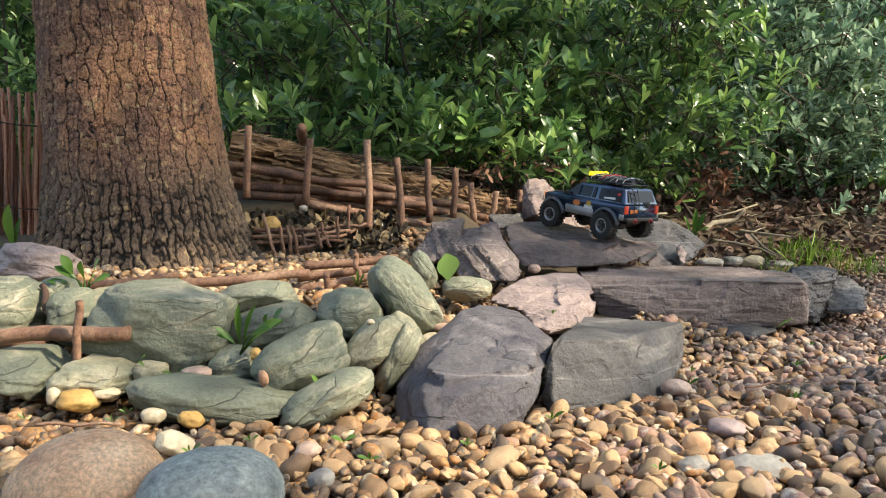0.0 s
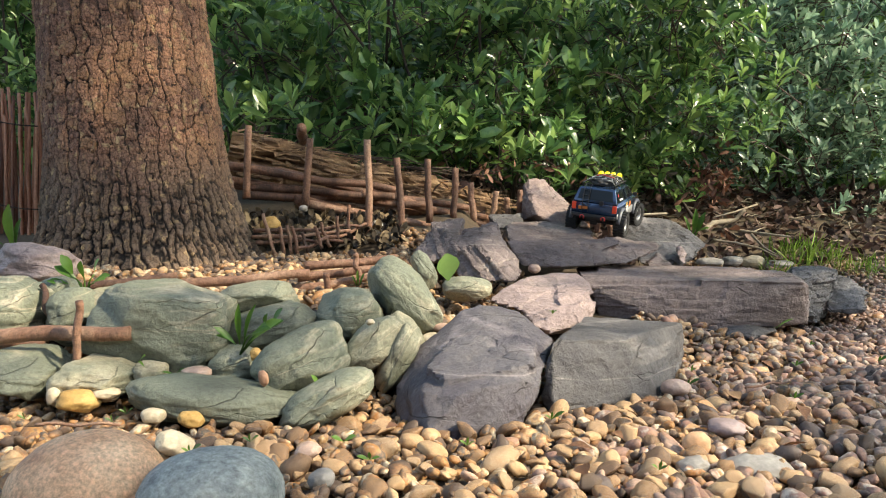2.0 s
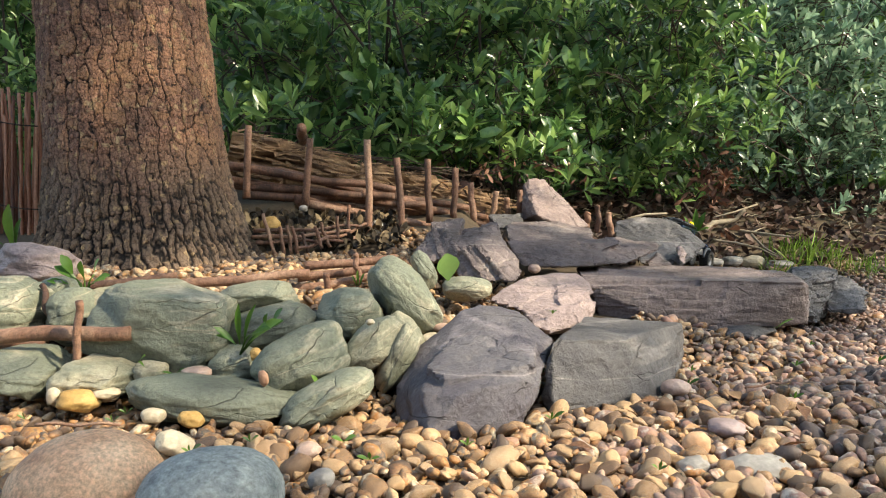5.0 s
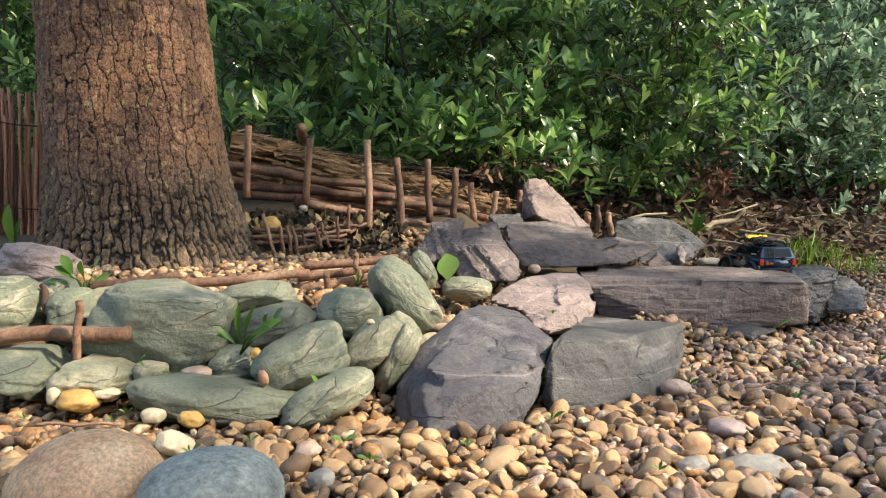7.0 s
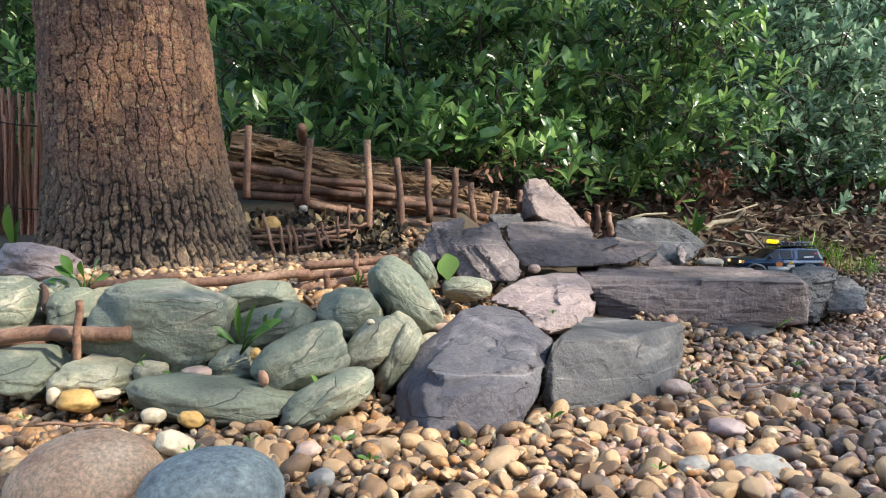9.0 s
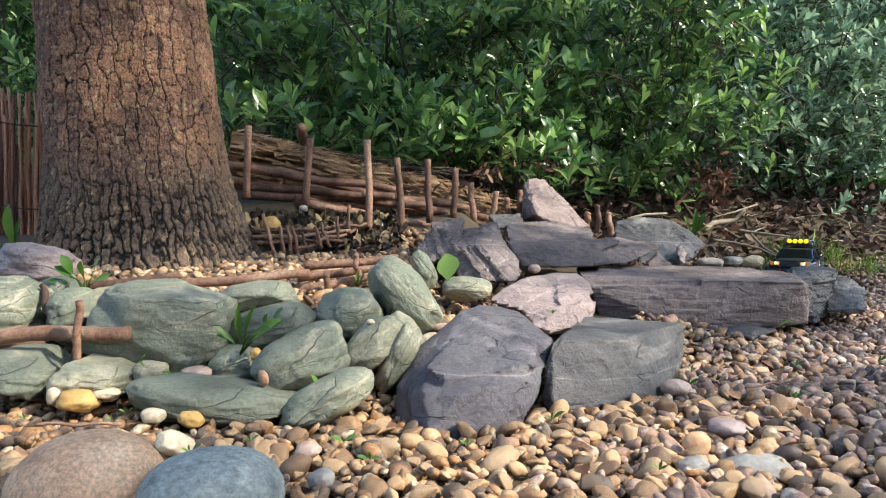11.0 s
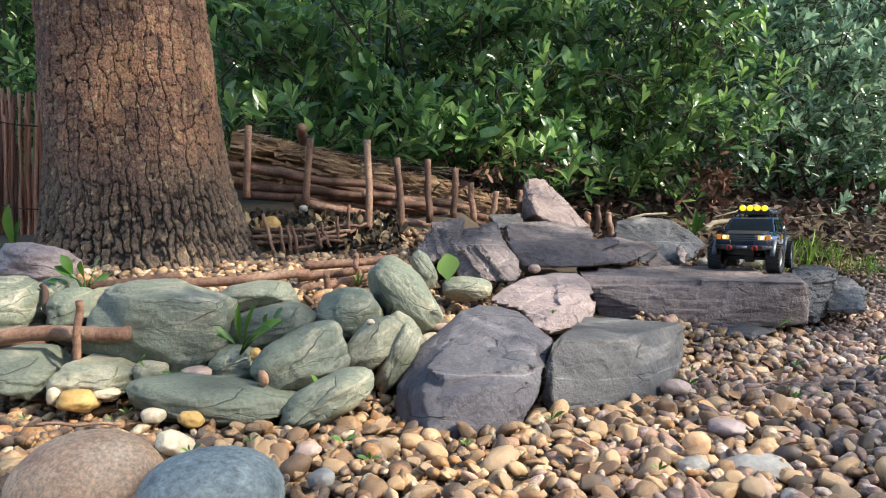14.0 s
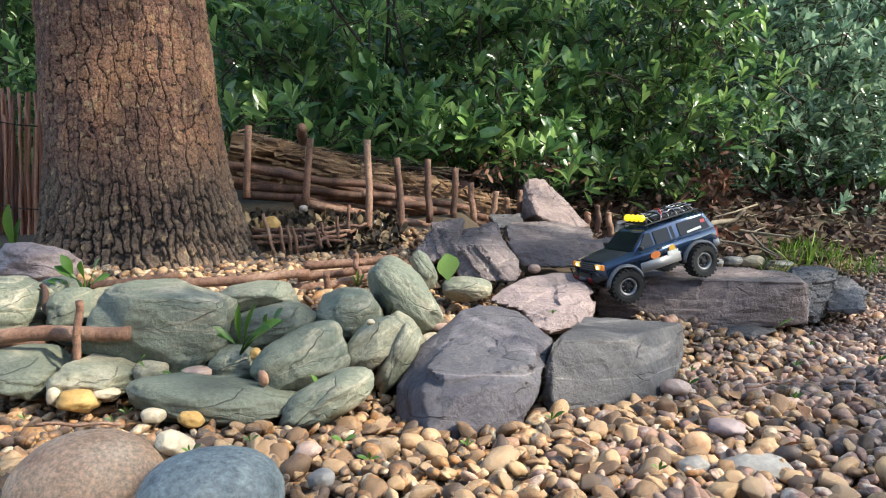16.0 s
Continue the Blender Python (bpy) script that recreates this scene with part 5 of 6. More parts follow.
    for k in range(16):
        x = -0.008 - k * 0.0054
        sl = rng.uniform(-0.012, 0.012)
        pts = [(x + sl * math.sin(a), 0.031 * math.cos(a), 0.1065 + 0.0105 * math.sin(a) + rng.uniform(-0.0012, 0.0012)) for a in np.linspace(0, math.pi, 11)]
        P("net_cord", tube_bm(pts, 0.0008, seg=5), C_CHROME if k % 3 == 0 else C_BLACK)
    for y in (-0.02, -0.007, 0.007, 0.02):
        pts = [(x, y + 0.003 * math.sin(x * 260), 0.1065 + 0.0105 * math.sqrt(max(0, 1 - (y / 0.032) ** 2)) + rng.uniform(-0.001, 0.001)) for x in np.linspace(-0.006, -0.094, 16)]
        P("net_cord", tube_bm(pts, 0.0008, seg=5), C_CHROME)
    P("strap", tube_bm([(-0.028, 0.03, 0.107), (-0.036, 0.018, 0.116), (-0.044, 0.002, 0.119), (-0.05, -0.02, 0.116)], 0.0014, seg=6), C_RED, "red strap")
    P("aerial", tube_bm([(-0.085, -0.03, 0.1), (-0.09, -0.034, 0.14), (-0.1, -0.037, 0.17)], 0.0005, 0.0003, seg=5), C_BLACK)
    tyre_me = mesh_of("tyre", wheel_bms(), C_TYRE, False)
    wheels = []
    for name_x in (1, -1):
        for s in (1, -1):
            wh = new("wheel", mesh_of("wheel", ring_bm([(0.0138, s * 0.007), (0.0138, -s * 0.008)], 32), C_BLACK))
            wh.parent = car
            wh.location = (name_x * WB, s * HUB, TR)
            ty = new("tyre", tyre_me)
            ty.parent = wh
            part("rim", ring_bm([(0.0138, s * 0.0075), (0.0142, s * 0.0088), (0.0125, s * 0.009), (0.0108, s * 0.0075), (0.0105, s * 0.003)], 32), C_RIM, wh, "bright metal rim ring")
            part("hub", ring_bm([(0.0107, s * 0.002), (0.008, s * 0.0035), (0.0045, s * 0.0045), (0.004, s * 0.0075), (0.0001, s * 0.008)], 24), C_BLACK, wh, smooth=False)
            for k in range(6):
                a = k * math.pi / 3
                part("bolt", tube_bm([(0.0072 * math.cos(a), s * 0.002, 0.0072 * math.sin(a)), (0.0072 * math.cos(a), s * 0.0056, 0.0072 * math.sin(a))], 0.0009, seg=6), C_RIM, wh)
            wheels.append((wh, name_x, s))
    tagged(car, "small blue toy off-road car with yellow roof lamps", "toy car")
    return car, wheels


CAR, WHEELS = build_car()
CAR.scale = (0.967, 0.967, 0.967)

# ---- log, screens, sticks ----
def rotten_log():
    a, b = Vector((-0.478, 1.720, 0.331)), Vector((0.143, 1.920, 0.201))
    lg = new("rotten_log")
    lg.location = (a + b) / 2
    ax = (b - a).normalized()
    u = ax.cross(Vector((0, 0, 1))).normalized()
    w = u.cross(ax)
    L, n, seg = (b - a).length, 110, 64
    vs = []
    for i in range(n):
        t = i / (n - 1)
        r = 0.046 * (1 - 0.35 * t) * (1 - 0.75 * max(0, (t - 0.93) / 0.07)) + 0.004 * math.sin(t * 11)
        for k in range(seg):
            th = 2 * math.pi * k / seg
            fib = noise.noise((math.cos(th) * 7, math.sin(th) * 7, t * 4))
            lump = noise.noise((math.cos(th) * 2, math.sin(th) * 2, t * 9))
            chip = noise.cell(Vector((math.cos(th) * 3.5, math.sin(th) * 3.5, t * 26)))
            rr = r * (1 + 0.2 * fib + 0.26 * lump + 0.16 * chip - 0.34 * max(0.0, 1 - 5 * abs(noise.noise((math.cos(th) * 3, math.sin(th) * 3, t * 7)))) + 0.1 * noise.noise((th * 20, t * 12, 0)))
            vs.append(a + ax * (t * L) + (u * math.cos(th) + w * math.sin(th)) * rr - lg.location)
    idx = np.arange(n * seg).reshape(n, seg)
    nx = np.roll(idx, -1, 1)
    f = np.stack([idx[:-1], nx[:-1], nx[1:], idx[1:]], -1).reshape(-1, 4)
    body = new("log_body", from_arrays("log_body", vs, f, M_LOG, False))
    body.parent = lg
    bm = bmesh.new()
    for k in range(420):
        t, th = rng.uniform(0, 1), rng.uniform(-0.6, 3.4)
        p = a + ax * (t * L) + (u * math.cos(th) + w * math.sin(th)) * 0.046 * (1 - 0.35 * t) * 1.06 - lg.location
        q = p + ax * rng.uniform(0.02, 0.07) + Vector(rng.normal(0, 0.008, 3).tolist())
        tube_bm([p, q], rng.uniform(0.001, 0.005), 0.0008, 4, bm)
    tagged(part("splinter", bm, M_LOG, lg, smooth=False), kind="stuff")
    for k in range(12):
        x0 = rng.uniform(0.0, 0.7)
        p = a + ax * (x0 * L) + w * 0.05 - lg.location
        q = p + ax * rng.uniform(0.1, 0.25) + Vector((0, rng.uniform(-0.04, 0.02), rng.uniform(-0.005, 0.03)))
        part("loose_twig", tube_bm(bend(p, q, 8, 0.012, k), 0.002, 0.001, 5), M_TWIG, lg)
    tagged(lg, "crumbling rotten log lying behind the wattle fence", "log")


rotten_log()


def stick(label, a, b, r, name="wooden_stick", r1=None, seed=0, amp=0.004, material=None):
    a, b = Vector(a), Vector(b)
    ob = new(name, mesh_of(name, tube_bm([p - a for p in bend(a, b, 14, amp, seed)], r, r1 or r * 0.9, 12, wob=0.12, seed=seed), material or M_ROD))
    ob.location = a
    return tagged(ob, label, "stick", "low rods and pegs")


stick("thick cut brown stick lying across the stones", (-0.500, 0.800, 0.063), (-0.328, 0.800, 0.067), 0.0085, seed=1.2)
stick("short brown peg driven in before the stick", (-0.376, 0.780, 0.035), (-0.371, 0.780, 0.101), 0.0043, "wooden_peg", seed=2.1)
stick("short brown peg standing behind the stick", (-0.441, 0.860, 0.063), (-0.472, 0.900, 0.107), 0.0039, "wooden_peg", seed=3.1)
stick("thin stick lying behind the thick one", (-0.513, 0.840, 0.043), (-0.443, 0.840, 0.049), 0.0056, seed=4.5)
stick("long reddish rod lying on the terrace edge", (-0.468, 1.000, 0.096), (-0.353, 1.020, 0.107), 0.0066, seed=5.5)
stick("long reddish rod lying on the terrace edge", (-0.361, 1.010, 0.098), (-0.183, 1.040, 0.110), 0.0071, seed=6.5)
stick("reddish rod laid above the edging", (-0.194, 1.080, 0.117), (-0.067, 1.100, 0.126), 0.0064, seed=7.5)
stick("reddish rod laid above the edging", (-0.203, 1.060, 0.101), (-0.071, 1.080, 0.115), 0.0062, seed=8.5)
stick("reddish rod laid above the edging", (-0.209, 1.050, 0.085), (-0.074, 1.070, 0.108), 0.0062, seed=9.5)
stick("small peg holding the reddish rods", (-0.157, 1.030, 0.077), (-0.158, 1.030, 0.113), 0.0049, "wooden_peg", seed=1.4)
stick("small peg holding the reddish rods", (-0.116, 1.050, 0.105), (-0.118, 1.050, 0.134), 0.0043, "wooden_peg", seed=2.4)
stick("small peg holding the reddish rods", (-0.088, 1.050, 0.100), (-0.076, 1.050, 0.123), 0.0043, "wooden_peg", seed=3.4)
stick("cut pale stub of a stake behind the rocks", (0.348, 1.860, 0.156), (0.350, 1.860, 0.198), 0.0082, "wooden_peg", seed=4.4)
stick("cut pale stub of a stake behind the rocks", (0.375, 1.860, 0.146), (0.376, 1.860, 0.212), 0.0068, "wooden_peg", seed=5.4)
stick("cut pale stub of a stake behind the rocks", (0.404, 1.840, 0.136), (0.395, 1.840, 0.195), 0.0081, "wooden_peg", seed=6.4)
stick("cut knobbly branch end above the log", (-0.311, 1.720, 0.354), (-0.305, 1.660, 0.375), 0.0113, "wooden_peg", seed=7.4)


stick("thin dark twig lying on the gravel", (-0.353, 0.655, 0.008), (-0.278, 0.655, 0.009), 0.0015, "twig", seed=8.8)
stick("thin bent twig lying on the gravel", (0.319, 0.800, 0.008), (0.380, 0.830, 0.008), 0.0012, "twig", seed=9.8)


def reed_screen():
    sc = new("reed_screen")
    o = Vector((-0.833, 1.500, 0.146))
    sc.location = o
    dice = random.Random(4)
    for k in range(24):
        u = k / 23
        front = k % 3 == 0
        foot = Vector((-0.885 + 0.1 * u + dice.uniform(-0.003, 0.003), 1.49 if front else 1.505, 0.1))
        tip = Vector((-0.9 + 0.12 * u + dice.uniform(-0.004, 0.004), foot.y + 0.01, (0.385 if front else 0.42) + 0.02 * u + dice.uniform(-0.015, 0.012)))
        part("reed", tube_bm([q - o for q in bend(foot, tip, 8, 0.006, k * 1.9)], 0.0037, 0.003, 7, wob=0.12, seed=k), M_REED, sc)
    for z in (0.2, 0.36):
        part("binding_twig", tube_bm([q - o for q in bend((-0.98, 1.484, z + 0.02), (-0.78, 1.484, z), 8, 0.004, z)], 0.0014, 0.0012, 6), M_TWIG, sc)
    tagged(sc, "upright screen of thin brown reeds behind the trunk", "screen")


M_REED = mat("reed", [(0.099, 0.037, 0.022), (0.220, 0.082, 0.045), (0.363, 0.143, 0.076), (0.462, 0.213, 0.122)], 24, 0.55, 0.5, 160, vary=0.35, stretch=(1, 1, 0.3))
reed_screen()
M_PALEW = mat("pale_branch", [(0.115, 0.086, 0.058), (0.245, 0.202, 0.144), (0.324, 0.274, 0.202)], 12, 0.85, 0.5, 90)


def branch(label, pts, r0, r1):
    pts = [Vector(p) for p in pts]
    o = pts[0]
    fine = []
    for a, b in zip(pts, pts[1:]):
        fine += [a.lerp(b, t / 5) - o for t in range(5)]
    fine.append(pts[-1] - o)
    ob = new("fallen_branch", mesh_of("fallen_branch", tube_bm(fine, r0, r1, 8, wob=0.3, seed=o.x * 9), M_PALEW))
    ob.location = o
    return tagged(ob, label, "branch", "fallen branches")


branch("pale crooked fallen branch on leaf litter", [(0.714, 2.100, 0.147), (0.746, 2.120, 0.167), (0.816, 2.150, 0.174), (0.844, 2.150, 0.203)], 0.008, 0.005)
branch("thin fallen branch on leaf litter", [(0.722, 2.050, 0.122), (0.779, 2.050, 0.115), (0.839, 2.030, 0.100), (0.872, 2.000, 0.079)], 0.004, 0.002)
branch("thin fallen branch on leaf litter", [(0.801, 2.150, 0.150), (0.880, 2.150, 0.139), (0.962, 2.120, 0.128)], 0.0045, 0.003)
branch("thin fallen branch on leaf litter", [(0.844, 2.100, 0.136), (0.858, 2.050, 0.102), (0.876, 2.020, 0.086)], 0.004, 0.002)
branch("thin fallen branch on leaf litter", [(0.940, 2.300, 0.220), (0.835, 2.200, 0.198), (0.756, 2.150, 0.182)], 0.003, 0.002)
branch("thin fallen branch behind the rocks", [(0.480, 2.000, 0.178), (0.529, 2.020, 0.190), (0.597, 2.050, 0.193)], 0.004, 0.003)


# ---- leaf litter ----
def litter():
    n = 10000
    x = rng.uniform(-0.4, 2.6, n)
    y = rng.uniform(1.75, 3.2, n)
    ok = ((x > 0.1) & (y > np.interp(x, [0, 0.4, 0.62, 0.7, 2.5], [1.75, 1.85, 1.95, 2.18, 2.25]))) | ((x <= 0.1) & (y > 1.8))
    x, y = x[ok], y[ok]
    z = height(x, y) + rng.uniform(-0.012, 0.008, len(x))
    D = rng.normal(0, 1, (len(x), 3)) * (1, 1, 0.45)
    U = np.array((0, 0, 1.0)) + rng.normal(0, 0.55, (len(x), 3))
    V0 = LEAF_V * (1, 1.7, 1) + np.stack([0 * LEAF_V[:, 0], 0 * LEAF_V[:, 0], 1.8 * LEAF_V[:, 1] ** 2 + 0.25 * LEAF_V[:, 0] ** 2], -1)
    ob = new("leaf_litter", leaves_mesh("leaf_litter", np.stack([x, y, z], -1), D, U, rng.uniform(0.016, 0.042, len(x)), M_DEAD, V0))
    tagged(ob, "curled dry brown leaves covering the bank", "leaf litter", kind="stuff")
    bm = bmesh.new()
    for k in range(120):
        px, py = rng.uniform(0.2, 2.0), rng.uniform(2.05, 2.9)
        if px < 0.7 and py < 2.0:
            continue
        a = rng.uniform(0, math.pi)
        l = rng.uniform(0.04, 0.16)
        p = (px, py, float(height(px, py)) + 0.008)
        qx, qy = px + l * math.cos(a), py + l * math.sin(a) * 0.6
        tube_bm(bend(p, (qx, qy, float(height(qx, qy)) + 0.012), 6, 0.012, k), rng.uniform(0.0012, 0.003), 0.001, 5, bm)
    tw = new("twig_litter", mesh_of("twig_litter", bm, M_PALEW))
    tagged(tw, "thin dry twigs scattered over the leaf litter", "twigs", kind="stuff")
    # dry leaves, soil crumbs and roots in the bank between the fences
    n = 1500
    x, y = rng.uniform(-0.45, -0.08, n), rng.uniform(1.43, 1.62, n)
    ob = new("bank_debris", leaves_mesh("bank_debris", np.stack([x, y, height(x, y) + 0.002], -1), rng.normal(0, 1, (n, 3)), rng.normal(0, 1, (n, 3)) + (0, 0, 0.5), rng.uniform(0.008, 0.025, n), M_SOILBITS, V0))
    tagged(ob, "dark crumbly debris on the bank", "debris", kind="stuff")


def fallen_leaves():
    """Single dry leaves lying on the gravel and on the long slate block."""
    V0 = LEAF_V * (1, 1.6, 1) + np.stack([0 * LEAF_V[:, 0], 0 * LEAF_V[:, 0], 1.6 * LEAF_V[:, 1] ** 2], -1)
    me_ = leaves_mesh("dry_leaf", np.zeros((1, 3)), np.array([[1.0, 0, 0]]), np.array([[0, 0, 1.0]]), [1.0], M_DRY, V0)
    spots = ((0.26, 0.71), (0.33, 0.69), (0.21, 0.66), (0.42, 0.78), (0.3, 0.62), (0.5, 0.92), (0.19, 0.75), (0.55, 0.8), (0.38, 0.86), (-0.05, 0.66), (-0.22, 0.7), (0.62, 1.05), (0.7, 1.25), (0.45, 1.0), (0.12, 0.6), (0.36, 0.64), (0.15, 0.63), (0.18, 0.7), (0.24, 0.76), (0.3, 0.8), (0.1, 0.56), (0.4, 0.92), (0.52, 1.12))
    for k, (x, y) in enumerate(spots):
        o = new("dry_leaf", me_)
        k_ = rng.uniform(0.014, 0.03)
        o.matrix_basis = pose(x, y, float(height(x, y)) + 0.004, rng.uniform(-25, 25), rng.uniform(-25, 25), rng.uniform(0, 360)) @ Matrix.Diagonal((k_, k_, k_, 1))
        tagged(o, "small curled dry brown leaf lying on gravel", "leaf", "fallen dry leaves")


M_DRY = mat("dry_leaf", [(0.14, 0.065, 0.035), (0.28, 0.14, 0.07), (0.42, 0.25, 0.13)], 14, 0.75, 0.3, 80, vary=0.6, trans=0.15)
fallen_leaves()
M_SOILBITS = mat("soil_bits", [(0.022, 0.017, 0.012), (0.066, 0.047, 0.030), (0.220, 0.157, 0.089)], 12, 0.9, 0.4, 80, island=0.8)
litter()


def brown_clump(label, c, n, spread, size):
    ob_e = new("dead_foliage")
    ob_e.location = c
    P = rng.normal(0, 1, (n, 3)) * spread
    me_ = leaves_mesh("dead_foliage", P, rng.normal(0, 1, (n, 3)) + (0, -0.3, -0.5), rng.normal(0, 1, (n, 3)) + (0, -0.5, 0.3), rng.uniform(0.6, 1.1, n) * size, M_RUST)
    o = new("dead_leaves", me_)
    o.parent = ob_e
    tagged(o, kind="stuff")
    return tagged(ob_e, label, "dead foliage")


M_RUST = mat("rust_leaf", [(0.07, 0.03, 0.02), (0.17, 0.075, 0.045), (0.27, 0.14, 0.09)], 14, 0.75, 0.2, 80, island=0.6, trans=0.2)
brown_clump("cluster of dead rust-brown leaves under the shrub", (0.825, 2.350, 0.297), 170, (0.035, 0.03, 0.05), 0.036)
brown_clump("single curled orange-brown leaf on twigs", (0.767, 2.080, 0.152), 5, (0.008, 0.008, 0.006), 0.05)
brown_clump("dead rust-brown leaves below the shrub", (0.166, 1.950, 0.304), 70, (0.12, 0.06, 0.02), 0.03)


# ---- small plants ----
M_WEED = mat("weed_leaf", [(0.045, 0.12, 0.015), (0.09, 0.2, 0.025), (0.15, 0.28, 0.045)], 8, 0.4, 0.15, 60, vary=0.5, trans=0.35, grain=0.1)
M_GRASS = mat("grass_blade", [(0.094, 0.177, 0.019), (0.177, 0.312, 0.038), (0.291, 0.416, 0.077)], 8, 0.5, 0.1, 60, island=0.6, trans=0.35, grain=0.1)


def leaf_obj(base, d, up, size, wide, parent, name="leaf", material=None):
    V0 = LEAF_V * (1, wide, 1)
    me_ = leaves_mesh(name, np.zeros((1, 3)), np.array([d], float), np.array([up], float), [size], material or M_WEED, V0)
    o = new(name, me_)
    o.parent = parent
    o.location = base
    return o


def weed(label, c, leaves):
    w = new("weed")
    w.location = c
    for d, size, wide, base in leaves:
        d = Vector(d)
        if base[2] > 0.004:
            part("stalk", tube_bm([(0, 0, -0.01), (base[0] * 0.6, base[1] * 0.6, base[2] * 0.6), base], 0.0012, 0.0008, 6), M_WEED, w)
        leaf_obj(base, d, Vector((0, -0.55, 0.8)) + d * 0.1, size, wide, w, material=M_LEAFO if wide > 2 else None)
    return tagged(w, label, "weed", "small weeds")


weed("broad-leaved green weed on the terrace edge", (-0.445, 0.950, 0.100), [((-0.8, -0.2, 0.5), 0.032, 1.3, (-0.008, 0, 0.008)), ((0.9, -0.2, 0.3), 0.03, 1.3, (0.008, 0, 0.004)), ((0.1, -0.4, 0.9), 0.026, 1.4, (0, 0, 0.01)),
     ((-0.4, -0.3, 0.9), 0.03, 1.3, (-0.014, 0, 0.014)), ((0.6, -0.5, 0.1), 0.03, 1.3, (0.016, -0.01, 0.006)), ((-0.9, -0.3, 0.1), 0.024, 1.3, (-0.02, 0, 0.004)), ((0.5, -0.3, 0.8), 0.024, 1.3, (0.012, 0, 0.016))])
weed("tall bright green blades beside the reed screen", (-0.678, 1.200, 0.137), [((0.05, -0.1, 1), 0.07, 0.7, (0.004, 0, 0)), ((0.3, -0.1, 0.9), 0.05, 0.7, (0.01, 0, 0)), ((-0.5, -0.1, 0.3), 0.045, 0.6, (-0.01, 0, 0.005)), ((0.1, -0.2, 0.9), 0.055, 0.6, (0.014, -0.01, 0))])
weed("green weed with toothed leaves between stones", (-0.213, 0.800, 0.053), [((0.03, -0.1, 1), 0.045, 0.45, (0.0, 0, 0)), ((0.35, -0.1, 0.9), 0.047, 0.4, (0.004, 0, 0)), ((0.9, -0.2, 0.55), 0.05, 1.0, (0.006, 0, 0)), ((0.95, -0.2, 0.4), 0.03, 1.2, (0.022, -0.004, 0.014)),
     ((-0.7, -0.2, 0.6), 0.03, 0.8, (-0.004, 0, 0)), ((0.8, -0.4, 0.2), 0.03, 1.1, (0.012, -0.008, 0.012)), ((-0.9, -0.2, 0.3), 0.02, 0.8, (-0.006, 0, 0.004)), ((0.6, -0.2, 0.75), 0.022, 1.2, (0.034, 0, 0.022)), ((0.3, -0.3, 0.85), 0.018, 1.2, (0.026, 0, 0.018))])
weed("single large round green leaf among the rocks", (0.008, 1.140, 0.089), [((-0.1, -0.35, 0.95), 0.046, 2.3, (0, 0, 0.002))])
weed("small grass-like weed by the rods", (-0.111, 1.000, 0.096), [((0.0, -0.1, 1), 0.022, 0.5, (0, 0, 0)), ((0.4, -0.1, 0.9), 0.02, 0.5, (0.002, 0, 0)), ((-0.4, -0.1, 0.9), 0.016, 0.5, (-0.002, 0, 0))])
weed("tiny green leaf between stones", (-0.304, 0.775, 0.035), [((0.7, -0.5, 0.5), 0.016, 1.6, (-0.006, 0, 0.004)), ((-0.4, -0.5, 0.6), 0.01, 1.3, (0, 0, 0))])
weed("tiny green leaf between stones", (-0.263, 0.760, 0.030), [((0.7, -0.4, 0.4), 0.016, 0.8, (-0.004, 0, 0)), ((-0.7, -0.4, 0.2), 0.014, 0.7, (-0.004, 0, 0))])
weed("tiny green leaf between stones", (-0.120, 0.740, 0.022), [((-0.5, -0.3, 0.8), 0.016, 1.0, (0, 0, 0)), ((0.5, -0.3, 0.6), 0.01, 1.0, (0, 0, 0))])
weed("tiny green weed in a crack of the slate", (0.025, 0.950, 0.032), [((0.9, -0.3, 0.1), 0.024, 0.6, (0, 0, 0.002)), ((-0.9, -0.3, 0.1), 0.018, 0.6, (0, 0, 0.002)), ((0.2, -0.3, 0.6), 0.012, 0.8, (0.004, 0, 0.002))])
weed("tiny green seedling in the gravel", (-0.082, 0.625, 0.001), [((0.8, -0.4, 0.4), 0.014, 1.2, (0, 0, 0.002)), ((-0.8, -0.4, 0.4), 0.012, 1.2, (0, 0, 0.002))])
weed("tiny green seedling in the gravel", (-0.057, 0.590, -0.003), [((0.8, -0.4, 0.3), 0.01, 1.0, (0, 0, 0.002)), ((-0.8, -0.4, 0.3), 0.012, 1.0, (0, 0, 0.002)), ((0, -0.4, 0.8), 0.009, 1.0, (0, 0, 0.002))])
weed("tiny green weed beside dark slate", (0.114, 0.870, 0.009), [((-0.6, -0.4, 0.6), 0.01, 1.2, (0, 0, 0)), ((0.3, -0.4, 0.8), 0.01, 1.0, (0, 0, 0))])
weed("small green blade beside the long slate block", (0.488, 1.120, 0.020), [((0.8, -0.3, 0.5), 0.028, 0.4, (0, 0, 0.003))])
weed("tiny green weed on the pink slate", (0.149, 1.040, 0.055), [((0.6, -0.5, 0.5), 0.009, 1.2, (0, 0, 0)), ((-0.6, -0.5, 0.5), 0.009, 1.2, (0, 0, 0)), ((0, -0.5, 0.8), 0.008, 1.2, (0, 0, 0))])
weed("upright broad green blades in leaf litter", (0.651, 2.000, 0.131), [((0.05, -0.1, 1), 0.075, 0.6, (0, 0, 0)), ((0.35, -0.1, 0.9), 0.07, 0.6, (0.006, 0, 0)), ((-0.4, -0.1, 0.9), 0.06, 0.6, (-0.006, 0, 0)), ((0.5, -0.6, 0.2), 0.04, 1.2, (0.006, -0.01, 0.012))])


